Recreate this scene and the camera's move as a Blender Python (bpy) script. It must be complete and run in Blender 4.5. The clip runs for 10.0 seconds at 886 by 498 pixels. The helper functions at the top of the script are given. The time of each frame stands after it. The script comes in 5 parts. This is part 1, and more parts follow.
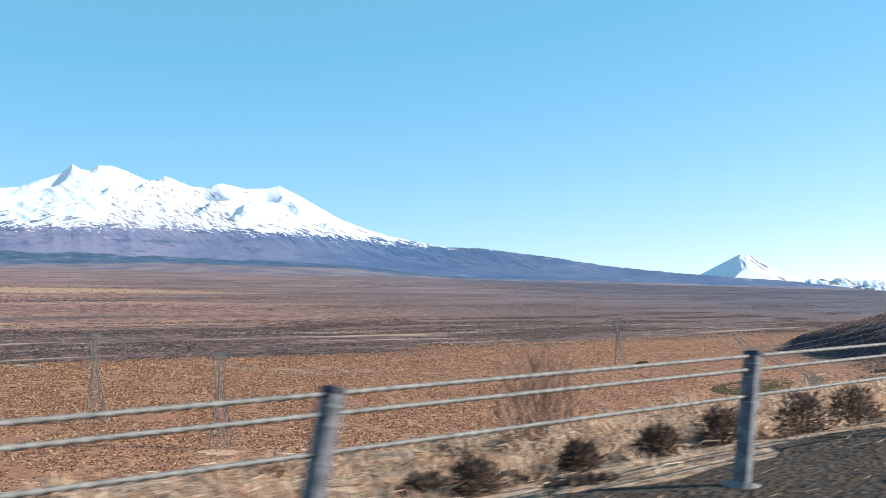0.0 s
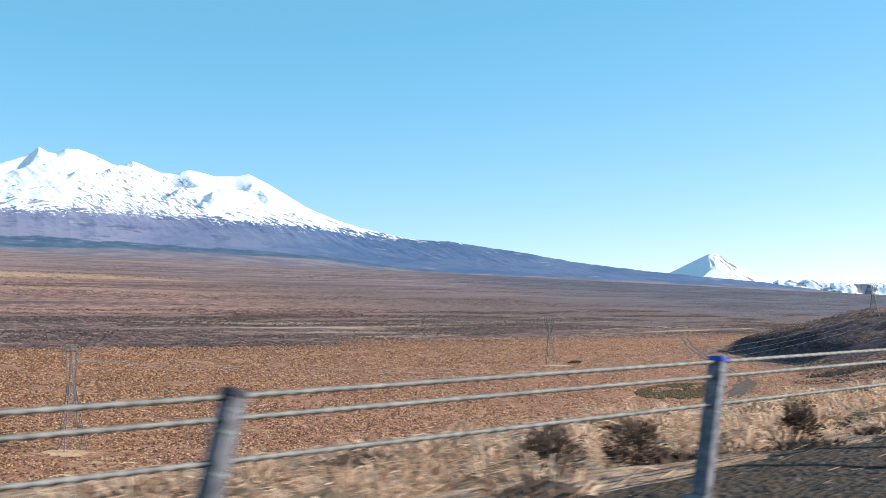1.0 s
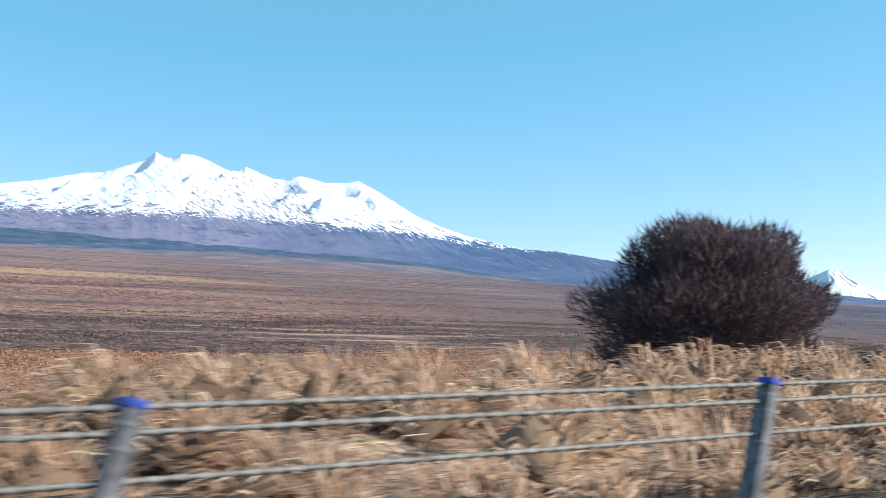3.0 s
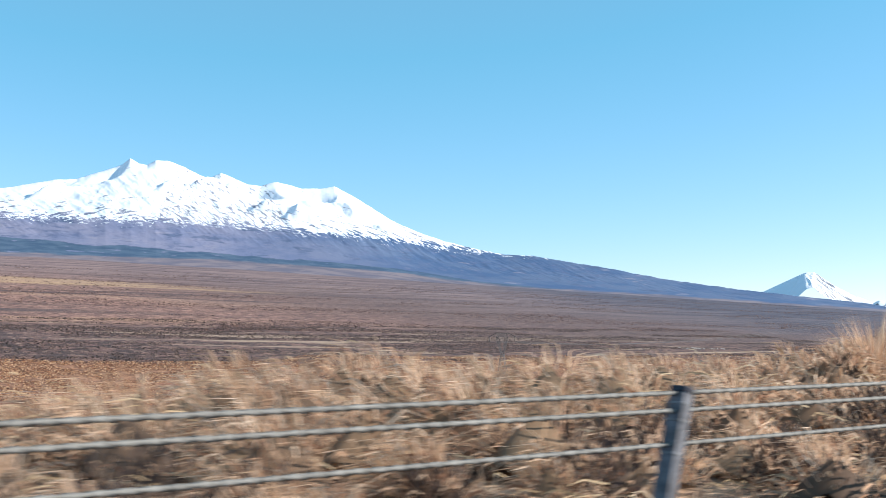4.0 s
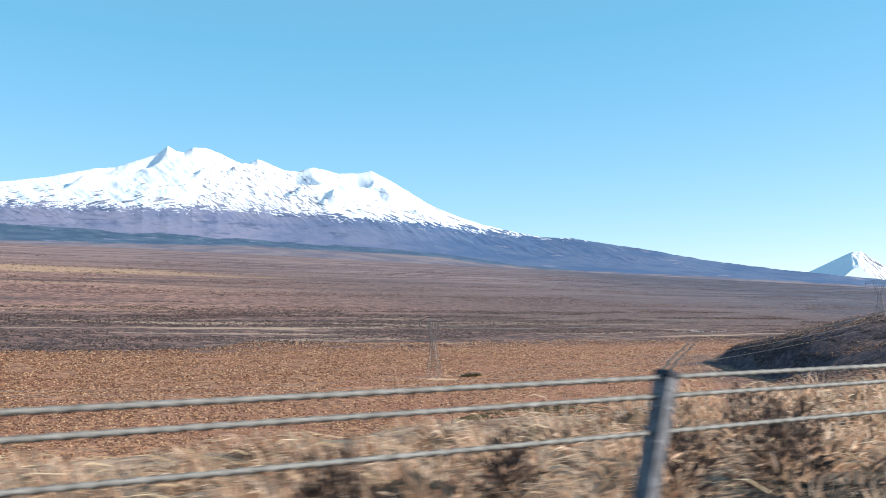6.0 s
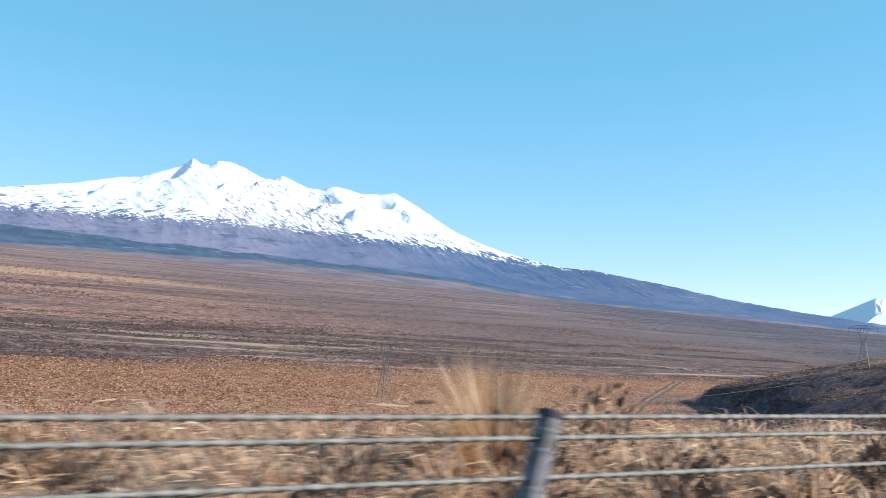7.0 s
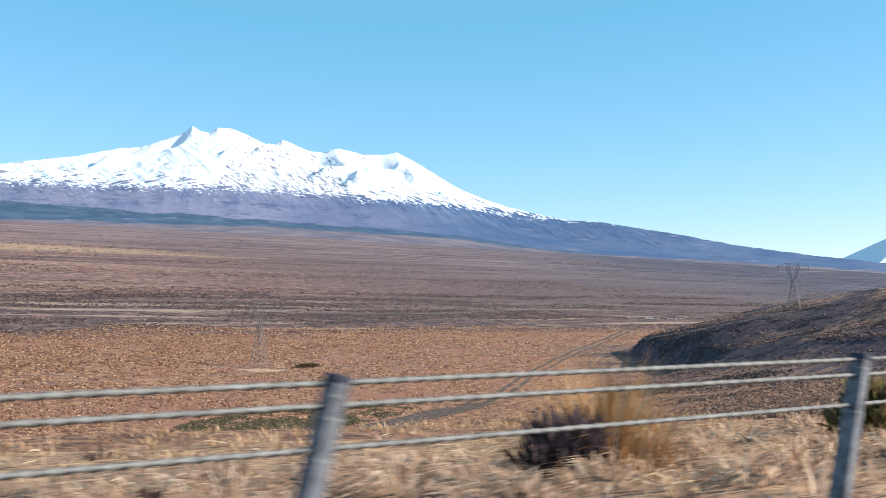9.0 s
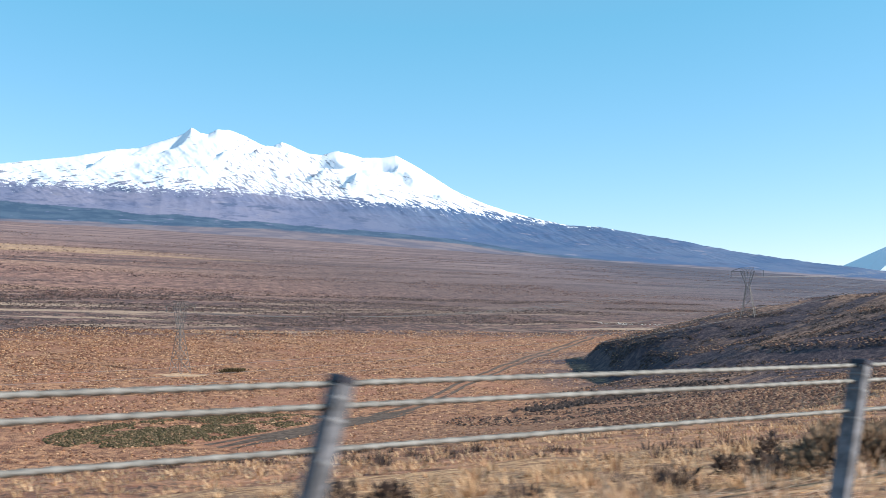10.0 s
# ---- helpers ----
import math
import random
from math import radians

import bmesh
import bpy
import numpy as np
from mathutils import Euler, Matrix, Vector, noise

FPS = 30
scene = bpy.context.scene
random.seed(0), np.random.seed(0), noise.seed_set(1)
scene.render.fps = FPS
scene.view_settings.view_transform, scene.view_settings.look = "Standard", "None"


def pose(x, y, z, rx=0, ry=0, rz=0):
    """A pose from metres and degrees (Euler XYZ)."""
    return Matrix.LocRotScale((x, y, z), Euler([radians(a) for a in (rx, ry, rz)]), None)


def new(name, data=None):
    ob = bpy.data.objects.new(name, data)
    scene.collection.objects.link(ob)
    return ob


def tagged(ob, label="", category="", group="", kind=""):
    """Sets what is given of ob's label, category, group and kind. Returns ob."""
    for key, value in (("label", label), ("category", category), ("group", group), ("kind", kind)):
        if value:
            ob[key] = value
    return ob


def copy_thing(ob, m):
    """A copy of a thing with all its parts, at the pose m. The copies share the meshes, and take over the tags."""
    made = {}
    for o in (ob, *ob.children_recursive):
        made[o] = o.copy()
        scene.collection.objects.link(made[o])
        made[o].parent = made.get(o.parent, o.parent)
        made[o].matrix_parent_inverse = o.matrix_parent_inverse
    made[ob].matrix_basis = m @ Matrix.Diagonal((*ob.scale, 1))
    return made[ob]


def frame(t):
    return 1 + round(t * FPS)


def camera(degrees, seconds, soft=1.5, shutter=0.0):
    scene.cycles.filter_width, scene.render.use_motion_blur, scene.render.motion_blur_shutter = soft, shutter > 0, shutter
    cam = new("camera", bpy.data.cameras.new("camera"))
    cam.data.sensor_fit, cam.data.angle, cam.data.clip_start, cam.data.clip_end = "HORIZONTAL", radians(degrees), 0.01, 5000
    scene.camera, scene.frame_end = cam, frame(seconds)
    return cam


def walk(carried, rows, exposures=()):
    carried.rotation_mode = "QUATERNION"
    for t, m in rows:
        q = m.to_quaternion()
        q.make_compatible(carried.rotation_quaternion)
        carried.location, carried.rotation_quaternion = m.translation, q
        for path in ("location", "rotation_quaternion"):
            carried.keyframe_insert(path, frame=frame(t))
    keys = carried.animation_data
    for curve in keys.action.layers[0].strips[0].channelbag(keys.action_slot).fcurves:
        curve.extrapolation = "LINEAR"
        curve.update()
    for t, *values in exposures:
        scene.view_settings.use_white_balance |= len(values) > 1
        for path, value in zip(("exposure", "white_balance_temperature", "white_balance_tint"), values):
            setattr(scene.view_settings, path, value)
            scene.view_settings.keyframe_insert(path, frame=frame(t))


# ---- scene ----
import itertools

# ---------------------------------------------------------------- camera
cam = camera(42.8, 10.0, soft=0.62, shutter=0.06)


def shot(x, y, z, yaw, pitch, roll):
    return pose(x, y, z, 90 + pitch, 0, yaw) @ pose(0, 0, 0, 0, 0, -roll)


# seconds, place, yaw, pitch, roll of the passenger's view from the moving car
PATH = [
    (0, 0.21, -3.44, 0.923, -45.67, 3.88, 3.17),
    (0.5, 13.91, -3.88, 0.773, -45.98, 4.14, 3.73),
    (1, 27.60, -4.55, 0.645, -46.95, 3.47, 1.90),
    (1.2, 33.16, -4.81, 0.583, -44.90, 3.34, 2.28),
    (1.5, 41.49, -5.20, 0.490, -43.33, 2.75, 1.52),
    (1.8, 49.57, -5.88, 0.410, -41.32, 2.48, 2.50),
    (2, 54.95, -6.33, 0.356, -41.38, 2.68, 1.59),
    (2.5, 68.78, -7.23, 0.159, -41.61, 3.10, 2.45),
    (2.8, 76.89, -7.97, 0.072, -41.15, 3.73, 1.90),
    (3, 82.29, -8.47, 0.014, -40.98, 4.08, 0.44),
    (3.2, 87.75, -8.93, -0.044, -40.79, 4.33, 1.21),
    (4.3, 117.82, -11.42, -0.393, -42.34, 4.35, 1.01),
    (4.5, 123.29, -11.86, -0.461, -41.65, 4.01, 3.84),
    (5, 137.10, -12.79, -0.655, -41.27, 3.95, 1.62),
    (5.5, 150.70, -13.86, -0.795, -40.19, 3.42, 2.69),
    (5.7, 156.05, -14.17, -0.863, -39.87, 3.52, 2.16),
    (6.8, 186.45, -15.87, -1.237, -38.13, 4.05, -0.73),
    (7, 191.92, -16.13, -1.308, -38.05, 4.89, -1.60),
    (7.5, 205.41, -16.89, -1.490, -37.96, 5.35, -0.43),
    (7.6, 208.13, -17.00, -1.527, -37.99, 5.10, 0.36),
    (7.7, 210.86, -17.11, -1.565, -38.12, 3.17, 2.72),
    (7.8, 213.58, -17.21, -1.602, -37.92, 2.72, 2.52),
    (8, 219.03, -17.43, -1.677, -38.02, 2.36, 2.73),
    (8.2, 224.44, -17.58, -1.737, -38.04, 2.15, 2.13),
    (8.5, 232.55, -17.80, -1.828, -37.45, 2.01, 2.15),
    (8.7, 237.93, -17.94, -1.890, -37.37, 2.49, 0.56),
    (9, 245.99, -18.16, -1.984, -37.19, 2.80, 0.80),
    (9.5, 259.68, -18.41, -2.162, -37.21, 2.93, 1.16),
    (10, 272.99, -18.59, -2.350, -36.97, 3.01, 0.30),
]
walk(cam, [(row[0], shot(*row[1:])) for row in PATH])

# ---------------------------------------------------------------- world and sun
SUN_AZ = radians(133)      # from +Y towards +X
SUN_EL = radians(25)
world = bpy.data.worlds.new("sky")
scene.world = world
world.use_nodes = True
wn = world.node_tree.nodes
wl = world.node_tree.links
sky = wn.new("ShaderNodeTexSky")
sky.sky_type = "NISHITA"
sky.sun_disc = False
sky.sun_elevation = SUN_EL
sky.sun_rotation = SUN_AZ
sky.altitude = 2000
sky.air_density = 1.0
sky.dust_density = 0.0
sky.ozone_density = 1.5
grade = wn.new("ShaderNodeVectorMath")     # clear winter air: deeper blue overhead, paler low down
grade.operation = "MULTIPLY_ADD"
grade.inputs[1].default_value = (0.65, 0.50, 0.62)
grade.inputs[2].default_value = (-0.17, 1.13, 1.22)
floor_ = wn.new("ShaderNodeVectorMath")
floor_.operation = "MAXIMUM"
floor_.inputs[1].default_value = (0.8, 0.3, 0.3)
wl.new(sky.outputs[0], grade.inputs[0])
wl.new(grade.outputs[0], floor_.inputs[0])
wl.new(floor_.outputs[0], wn["Background"].inputs[0])
wn["Background"].inputs[1].default_value = 0.155
sun = new("sun", bpy.data.lights.new("sun", "SUN"))
sun.data.energy = 5.0
sun.data.angle = radians(0.55)
sun.data.color = (1.0, 0.93, 0.83)
sun_dir = Vector((math.sin(SUN_AZ) * math.cos(SUN_EL), math.cos(SUN_AZ) * math.cos(SUN_EL), math.sin(SUN_EL)))
sun.matrix_world = Matrix.Translation((0, 0, 60)) @ sun_dir.to_track_quat("Z", "Y").to_matrix().to_4x4()
scene.view_settings.exposure = 0.58

# ---------------------------------------------------------------- numeric helpers
def smooth(a, b, x):
    t = np.clip((np.asarray(x, float) - a) / (b - a), 0, 1)
    return t * t * (3 - 2 * t)


def lattice(ix, iy, seed):
    h = (ix.astype(np.int64) * 374761393 + iy.astype(np.int64) * 668265263 + seed * 974711) & 0x7FFFFFFF
    h = ((h ^ (h >> 13)) * 1274126177) & 0x7FFFFFFF
    h = h ^ (h >> 16)
    return (h & 0xFFFF) / 65535.0


def vnoise(x, y, seed=0):
    """Smooth value noise in -1 .. 1."""
    x, y = np.asarray(x, float), np.asarray(y, float)
    ix, iy = np.floor(x), np.floor(y)
    fx, fy = x - ix, y - iy
    fx, fy = fx * fx * fx * (fx * (fx * 6 - 15) + 10), fy * fy * fy * (fy * (fy * 6 - 15) + 10)
    a, b = lattice(ix, iy, seed), lattice(ix + 1, iy, seed)
    c, d = lattice(ix, iy + 1, seed), lattice(ix + 1, iy + 1, seed)
    return 2 * ((a + (b - a) * fx) * (1 - fy) + (c + (d - c) * fx) * fy) - 1


def fbm(x, y, octaves=4, seed=0, gain=0.5, ridged=False):
    out, amp = 0.0, 1.0
    for k in range(octaves):
        n = vnoise(x * 2 ** k, y * 2 ** k, seed + 31 * k)
        out = out + amp * ((1 - 2 * np.abs(n)) if ridged else n)
        amp *= gain
    return out


def mesh_np(name, verts, faces):
    """A mesh from a vertex array and an array of equal-sized faces."""
    me = bpy.data.meshes.new(name)
    verts, faces = np.asarray(verts, np.float32), np.asarray(faces, np.int32)
    n, k = faces.shape
    me.vertices.add(len(verts))
    me.vertices.foreach_set("co", verts.ravel())
    me.loops.add(n * k)
    me.loops.foreach_set("vertex_index", faces.ravel())
    me.polygons.add(n)
    me.polygons.foreach_set("loop_start", np.arange(0, n * k, k, dtype=np.int32))
    me.update(calc_edges=True)
    return me


def grid_faces(nu, nv):
    a = (np.arange(nu - 1)[:, None] * nv + np.arange(nv - 1)[None, :]).ravel()
    return np.stack([a, a + nv, a + nv + 1, a + 1], 1)


def shade_smooth(me):
    me.polygons.foreach_set("use_smooth", np.ones(len(me.polygons), bool))


def part(name, bm, material, parent, label=""):
    """One mesh object under a thing or a part."""
    me = bpy.data.meshes.new(name)
    bm.normal_update()
    bm.to_mesh(me)
    bm.free()
    me.materials.append(material)
    ob = new(name, me)
    ob.parent = parent
    if label:
        ob["label"] = label
    return ob


def empty(name, m=None):
    ob = new(name)
    ob.empty_display_size = 0.2
    if m is not None:
        ob.matrix_world = m
    return ob


# ---------------------------------------------------------------- the line of the barrier
S_AX = np.linspace(-80, 400, 4801)
_u = np.clip((S_AX - 0.381) / 274.42 - 0.5, -0.75, 0.75)
_head = -0.05645 + 0.09489 * _u + 0.21573 * (_u * _u - 0.08) - 0.31841 * _u ** 3
_rise = -0.01206 - 0.00272 * _u + 0.00056 * (_u * _u - 0.08)
_fx, _fy, _fz = np.cumsum(np.cos(_head)) * 0.1, np.cumsum(np.sin(_head)) * 0.1, np.cumsum(_rise) * 0.1
_fx, _fy, _fz = _fx - _fx[800], _fy - _fy[800], _fz - _fz[800]


def line_at(s):
    """Place and heading of the barrier's foot at arc length s."""
    return np.interp(s, S_AX, _fx), np.interp(s, S_AX, _fy), np.interp(s, S_AX, _fz), np.interp(s, S_AX, _head)


def beside(s, w):
    """World x, y at arc length s and w metres out from the barrier."""
    x, y, z, h = line_at(s)
    return x - w * np.sin(h), y + w * np.cos(h)


def line_y(x):
    return np.interp(x, _fx, _fy)


def line_z(x):
    return np.interp(x, _fx, _fz)


def plain_z(x, y):
    return -39.85 -0.0222 * x +0.0976 * y


# rise of the grassy verge behind the barrier along the road: (x, height)
BANK = [(-80, -0.2), (20, -0.27), (40, -0.29), (60, -0.25), (74, -0.18), (81, 0.08), (86, 0.38), (97, 0.38), (108, 0.2), (122, 0.42), (132, 0.36),
        (138, 0.08), (146, -0.02), (156, -0.18), (168, -0.1), (182, 0.1), (200, 0.1), (206, -0.05), (216, 0.1), (228, 0.05), (238, 0.0),
        (246, -0.2), (256, -0.35), (300, -0.6), (400, -0.6)]


def bank_z(x):
    return np.interp(x, [b[0] for b in BANK], [b[1] for b in BANK])


def ground_z(x, y):
    """Height of the whole ground: road, verge, fill slope, plain and the spur."""
    x, y = np.asarray(x, float), np.asarray(y, float)
    w = y - line_y(x)
    zf = line_z(x)
    road = zf - 0.02 + 0.02 * np.clip(-w - 0.6, 0, 1) - 0.01 * np.clip(-w - 2, 0, 3.5)
    verge = zf + bank_z(x) * smooth(0.6, 3.2, w) + 0.05 * vnoise(x * 0.9, y * 0.9, 3) * smooth(0.2, 1.5, w)
    reach = 6.0 + 16.0 * smooth(228, 275, x) + 78.0 * smooth(285, 470, x)
    verge = verge - (0.105 - 0.05 * smooth(285, 420, x)) * np.clip(w - 3, 0, None) * smooth(228, 275, x)
    drop = verge - (0.34 - 0.2 * smooth(300, 400, x)) * np.clip(w - reach, 0, None) - (0.02 - 0.013 * smooth(310, 380, x)) * np.clip(w - reach, 0, 6) ** 2
    pl = plain_z(x, y) + 0.5 * fbm(x / 60, y / 60, 3, 5) + 1.2 * vnoise(x / 260, y / 130, 9) * smooth(330, 480, y)
    k = 4.0
    far = k * np.log(np.exp(np.clip(drop / k, -60, 60)) + np.exp(np.clip(pl / k, -60, 60)))
    z = np.where(w < 0, road, np.where(w < reach, verge, far))
    # blend where fill slope meets the verge
    z = np.where(w >= reach, drop + (far - drop) * smooth(0, 34, w - reach), z)
    # spur running out from the road
    xr = 606 + 4 * vnoise(y / 50, 0.3, 4)
    top = 8.3 - 0.09 * np.clip(y - 120, 0, 130) - 0.25 * np.clip(y - 250, 0, 200) + 0.6 * vnoise(x / 45, y / 40, 14)
    shelf = np.clip((19 + 0.68 * np.clip(290 - y, -40, 72)) * smooth(328, 300, y) + 4 * fbm(y / 35, x / 90, 3, 6), 0, 175)
    side = np.abs(x - xr)
    spur = top - (0.145 + 0.105 * smooth(0, 50, side)) * np.minimum(side, shelf) - (0.52 + 0.53 * smooth(200, 245, y)) * np.clip(side - shelf, 0, None) + 0.5 * fbm(x / 22, y / 30, 3, 22) + 1.1 * fbm((0.8 * x + 0.6 * y) / 14, (0.6 * x - 0.8 * y) / 70, 3, 27)
    fan = -22.5 + 0.095 * (225 - y) - 0.13 * np.clip(535 - x, 0, None) - 0.3 * np.clip(y - 225, 0, None) + 0.7 * fbm(x / 30, y / 30, 3, 36)
    z = np.where((w > 40) & (x > 400) & (x < 700), np.maximum(z, fan) + 1.2 * np.exp(-np.abs(z - fan) / 1.8), z)
    spur = np.where(w > 3, spur, -200)
    k = 1.5
    return np.where(spur > z - 20, k * np.log(np.exp(np.clip((z + 100) / k, -300, 300)) + np.exp(np.clip((spur + 100) / k, -300, 300))) - 100, z)


def crest_z(az):
    """Height of the great mountain's skyline by azimuth in degrees."""
    return np.interp(az, CREST_AZ, CREST_Z) - 6.4


CREST_AZ = [4, 12, 17.2, 18.8, 20.5, 22.4, 23.6, 25.0, 25.7, 26.1, 26.5, 26.9, 27.3, 27.9, 28.6, 29.5, 29.9, 30.5, 31.1, 31.8, 32.5, 33.3, 33.8, 34.5, 35.4, 36.2, 36.8, 37.9, 39.0, 40.4, 41.8, 43.5,
            44.9, 46.3, 47.9, 50.1, 52.8, 56, 62, 66, 76]
CREST_Z = [380, 480, 543, 560, 577, 609, 618, 654, 678, 700, 682, 676, 694, 697, 676, 640, 628, 651, 632, 607, 601, 618, 607, 591, 590, 600, 575, 523, 468, 416, 377, 342,
           319, 313, 289, 257, 211, 168, 104, 47, -10]

# ---------------------------------------------------------------- materials
def material(name, rough=0.9, metal=0.0):
    m = bpy.data.materials.new(name)
    m.use_nodes = True
    b = m.node_tree.nodes["Principled BSDF"]
    b.inputs["Roughness"].default_value = rough
    b.inputs["Metallic"].default_value = metal
    b.inputs["Specular IOR Level"].default_value = 0.25
    return m, m.node_tree.nodes, m.node_tree.links, b


class Nodes:
    """Short hand for wiring node materials."""

    def __init__(self, name, rough=0.9, metal=0.0):
        self.m, self.n, self.l, self.b = material(name, rough, metal)

    def put(self, socket, value):
        if isinstance(value, (int, float)):
            socket.default_value = value
        elif isinstance(value, tuple):
            socket.default_value = (*value, 1.0) if len(value) == 3 and len(socket.default_value) == 4 else value
        else:
            self.l.new(value, socket)

    def pos(self, scale=(1, 1, 1)):
        g = self.n.new("ShaderNodeNewGeometry")
        v = self.n.new("ShaderNodeVectorMath")
        v.operation = "MULTIPLY"
        self.l.new(g.outputs["Position"], v.inputs[0])
        v.inputs[1].default_value = scale
        return v.outputs[0]

    def sep(self, vec):
        s = self.n.new("ShaderNodeSeparateXYZ")
        self.l.new(vec, s.inputs[0])
        return s.outputs

    def noise(self, vec, scale, detail=4, rough=0.55, distort=0.0):
        t = self.n.new("ShaderNodeTexNoise")
        self.l.new(vec, t.inputs["Vector"])
        t.inputs["Scale"].default_value = scale
        t.inputs["Detail"].default_value = detail
        t.inputs["Roughness"].default_value = rough
        t.inputs["Distortion"].default_value = distort
        return t.outputs["Fac"]

    def voronoi(self, vec, scale, out="Distance"):
        t = self.n.new("ShaderNodeTexVoronoi")
        self.l.new(vec, t.inputs["Vector"])
        t.inputs["Scale"].default_value = scale
        return t.outputs[out]

    def math(self, op, a, b=0.0, c=0.0):
        t = self.n.new("ShaderNodeMath")
        t.operation = op
        for s, v in zip(t.inputs, (a, b, c)):
            self.put(s, v)
        return t.outputs[0]

    def ramp(self, fac, a, b, lo=0.0, hi=1.0):
        t = self.n.new("ShaderNodeMapRange")
        t.interpolation_type = "SMOOTHSTEP"
        self.put(t.inputs[0], fac)
        for k, v in zip((1, 2, 3, 4), (a, b, lo, hi)):
            t.inputs[k].default_value = v
        return t.outputs[0]

    def mix(self, fac, a, b):
        t = self.n.new("ShaderNodeMix")
        t.data_type = "RGBA"
        self.put(t.inputs[0], fac)
        self.put(t.inputs[6], a)
        self.put(t.inputs[7], b)
        return t.outputs[2]

    def scatter(self):
        return self.n.new("ShaderNodeNewGeometry").outputs["Random Per Island"]

    def bump(self, height, strength, distance):
        t = self.n.new("ShaderNodeBump")
        t.inputs["Strength"].default_value = strength
        t.inputs["Distance"].default_value = distance
        self.l.new(height, t.inputs["Height"])
        self.l.new(t.outputs[0], self.b.inputs["Normal"])

    def colour(self, value):
        self.put(self.b.inputs["Base Color"], value)
        return self.m


def ground_material():
    k = Nodes("moorland_ground", 0.95)
    p = k.pos()
    xyz = k.sep(p)
    x, y = xyz[0], xyz[1]
    grain = k.noise(p, 1.6, 5, 0.7)
    fine = k.noise(p, 0.45, 6, 0.7)
    mid = k.noise(p, 0.05, 5, 0.6)
    coarse = k.noise(k.pos((0.1, 0.16, 0.1)), 1.0, 6, 0.72)
    streak = k.noise(k.pos((0.005, 0.04, 0.0)), 1.0, 6, 0.6, 0.5)
    streak2 = k.noise(k.pos((0.0016, 0.013, 0.0)), 1.0, 7, 0.65, 0.6)
    streak3 = k.noise(k.pos((0.0035, 0.028, 0.0)), 1.0, 7, 0.7, 0.4)
    # golden tussock
    gold = k.mix(k.ramp(fine, 0.38, 0.62), (0.135, 0.06, 0.04), (0.45, 0.235, 0.132))
    gold = k.mix(k.ramp(mid, 0.45, 0.68), gold, (0.31, 0.142, 0.09))
    gold = k.mix(k.ramp(grain, 0.55, 0.75), gold, (0.48, 0.268, 0.172))
    # dark scrub of the old river terraces
    dark = k.mix(k.ramp(coarse, 0.42, 0.6), (0.065, 0.041, 0.04), (0.22, 0.124, 0.104))
    speck = k.noise(k.pos((0.22, 0.1, 0.1)), 1.0, 5, 0.75)
    dark = k.mix(k.ramp(speck, 0.52, 0.6), dark, (0.06, 0.043, 0.044))
    dark = k.mix(k.ramp(speck, 0.42, 0.34), dark, (0.34, 0.222, 0.175))
    dark = k.mix(k.ramp(streak, 0.54, 0.6), dark, (0.39, 0.275, 0.2))
    # far brown heath
    heath = k.mix(k.ramp(coarse, 0.43, 0.58), (0.145, 0.073, 0.066), (0.38, 0.206, 0.158))
    heath = k.mix(k.ramp(speck, 0.5, 0.62), heath, (0.1, 0.058, 0.055))
    heath = k.mix(k.ramp(speck, 0.47, 0.36), heath, (0.44, 0.255, 0.185))
    heath = k.mix(k.ramp(streak2, 0.52, 0.62), heath, k.mix(k.ramp(speck, 0.4, 0.6), (0.47, 0.275, 0.185), (0.22, 0.12, 0.092)))
    heath = k.mix(k.ramp(streak2, 0.46, 0.38), heath, (0.105, 0.07, 0.068))
    wander = k.noise(k.pos((0.01, 0.01, 0)), 1.0, 5, 0.6)
    edge = k.math("ADD", y, k.math("MULTIPLY", wander, 90.0))
    c = k.mix(k.ramp(k.math("ADD", edge, k.math("MULTIPLY", k.math("SUBTRACT", coarse, 0.5), 70.0)), 415, 450), gold, dark)
    c = k.mix(k.ramp(edge, 570, 690), c, heath)
    # darker heather on the side of the long flank
    east = k.math("SUBTRACT", x, k.math("MULTIPLY", y, 0.35))
    east = k.math("ADD", east, k.math("MULTIPLY", k.math("SUBTRACT", streak2, 0.5), 500.0))
    east = k.math("MULTIPLY", k.ramp(east, 220, 600, 0.0, 0.85), k.ramp(edge, 480, 600))
    c = k.mix(east, c, k.mix(k.ramp(speck, 0.42, 0.58), (0.18, 0.116, 0.106), (0.08, 0.056, 0.06)))
    # pale dry grass far out on the left of the plain
    px = k.math("MULTIPLY", k.math("SUBTRACT", x, 560.0), 1 / 300.0)
    py = k.math("MULTIPLY", k.math("SUBTRACT", y, 1240.0), 1 / 110.0)
    r = k.math("SQRT", k.math("ADD", k.math("MULTIPLY", px, px), k.math("MULTIPLY", py, py)))
    r = k.math("ADD", r, k.math("MULTIPLY", k.math("SUBTRACT", streak2, 0.5), 3.0))
    c = k.mix(k.ramp(r, 1.0, 0.7, 0.0, 0.9), c, k.mix(k.ramp(speck, 0.44, 0.62), (0.6, 0.38, 0.21), (0.3, 0.175, 0.11)))
    # heather towards the mountain foot, cooled with distance: haze put into the colour
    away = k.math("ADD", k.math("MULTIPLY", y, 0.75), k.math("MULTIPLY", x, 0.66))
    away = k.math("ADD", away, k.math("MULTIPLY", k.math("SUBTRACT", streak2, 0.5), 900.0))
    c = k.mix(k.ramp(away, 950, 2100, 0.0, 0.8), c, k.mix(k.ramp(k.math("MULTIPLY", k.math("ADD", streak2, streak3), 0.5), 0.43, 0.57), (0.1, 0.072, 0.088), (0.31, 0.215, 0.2)))
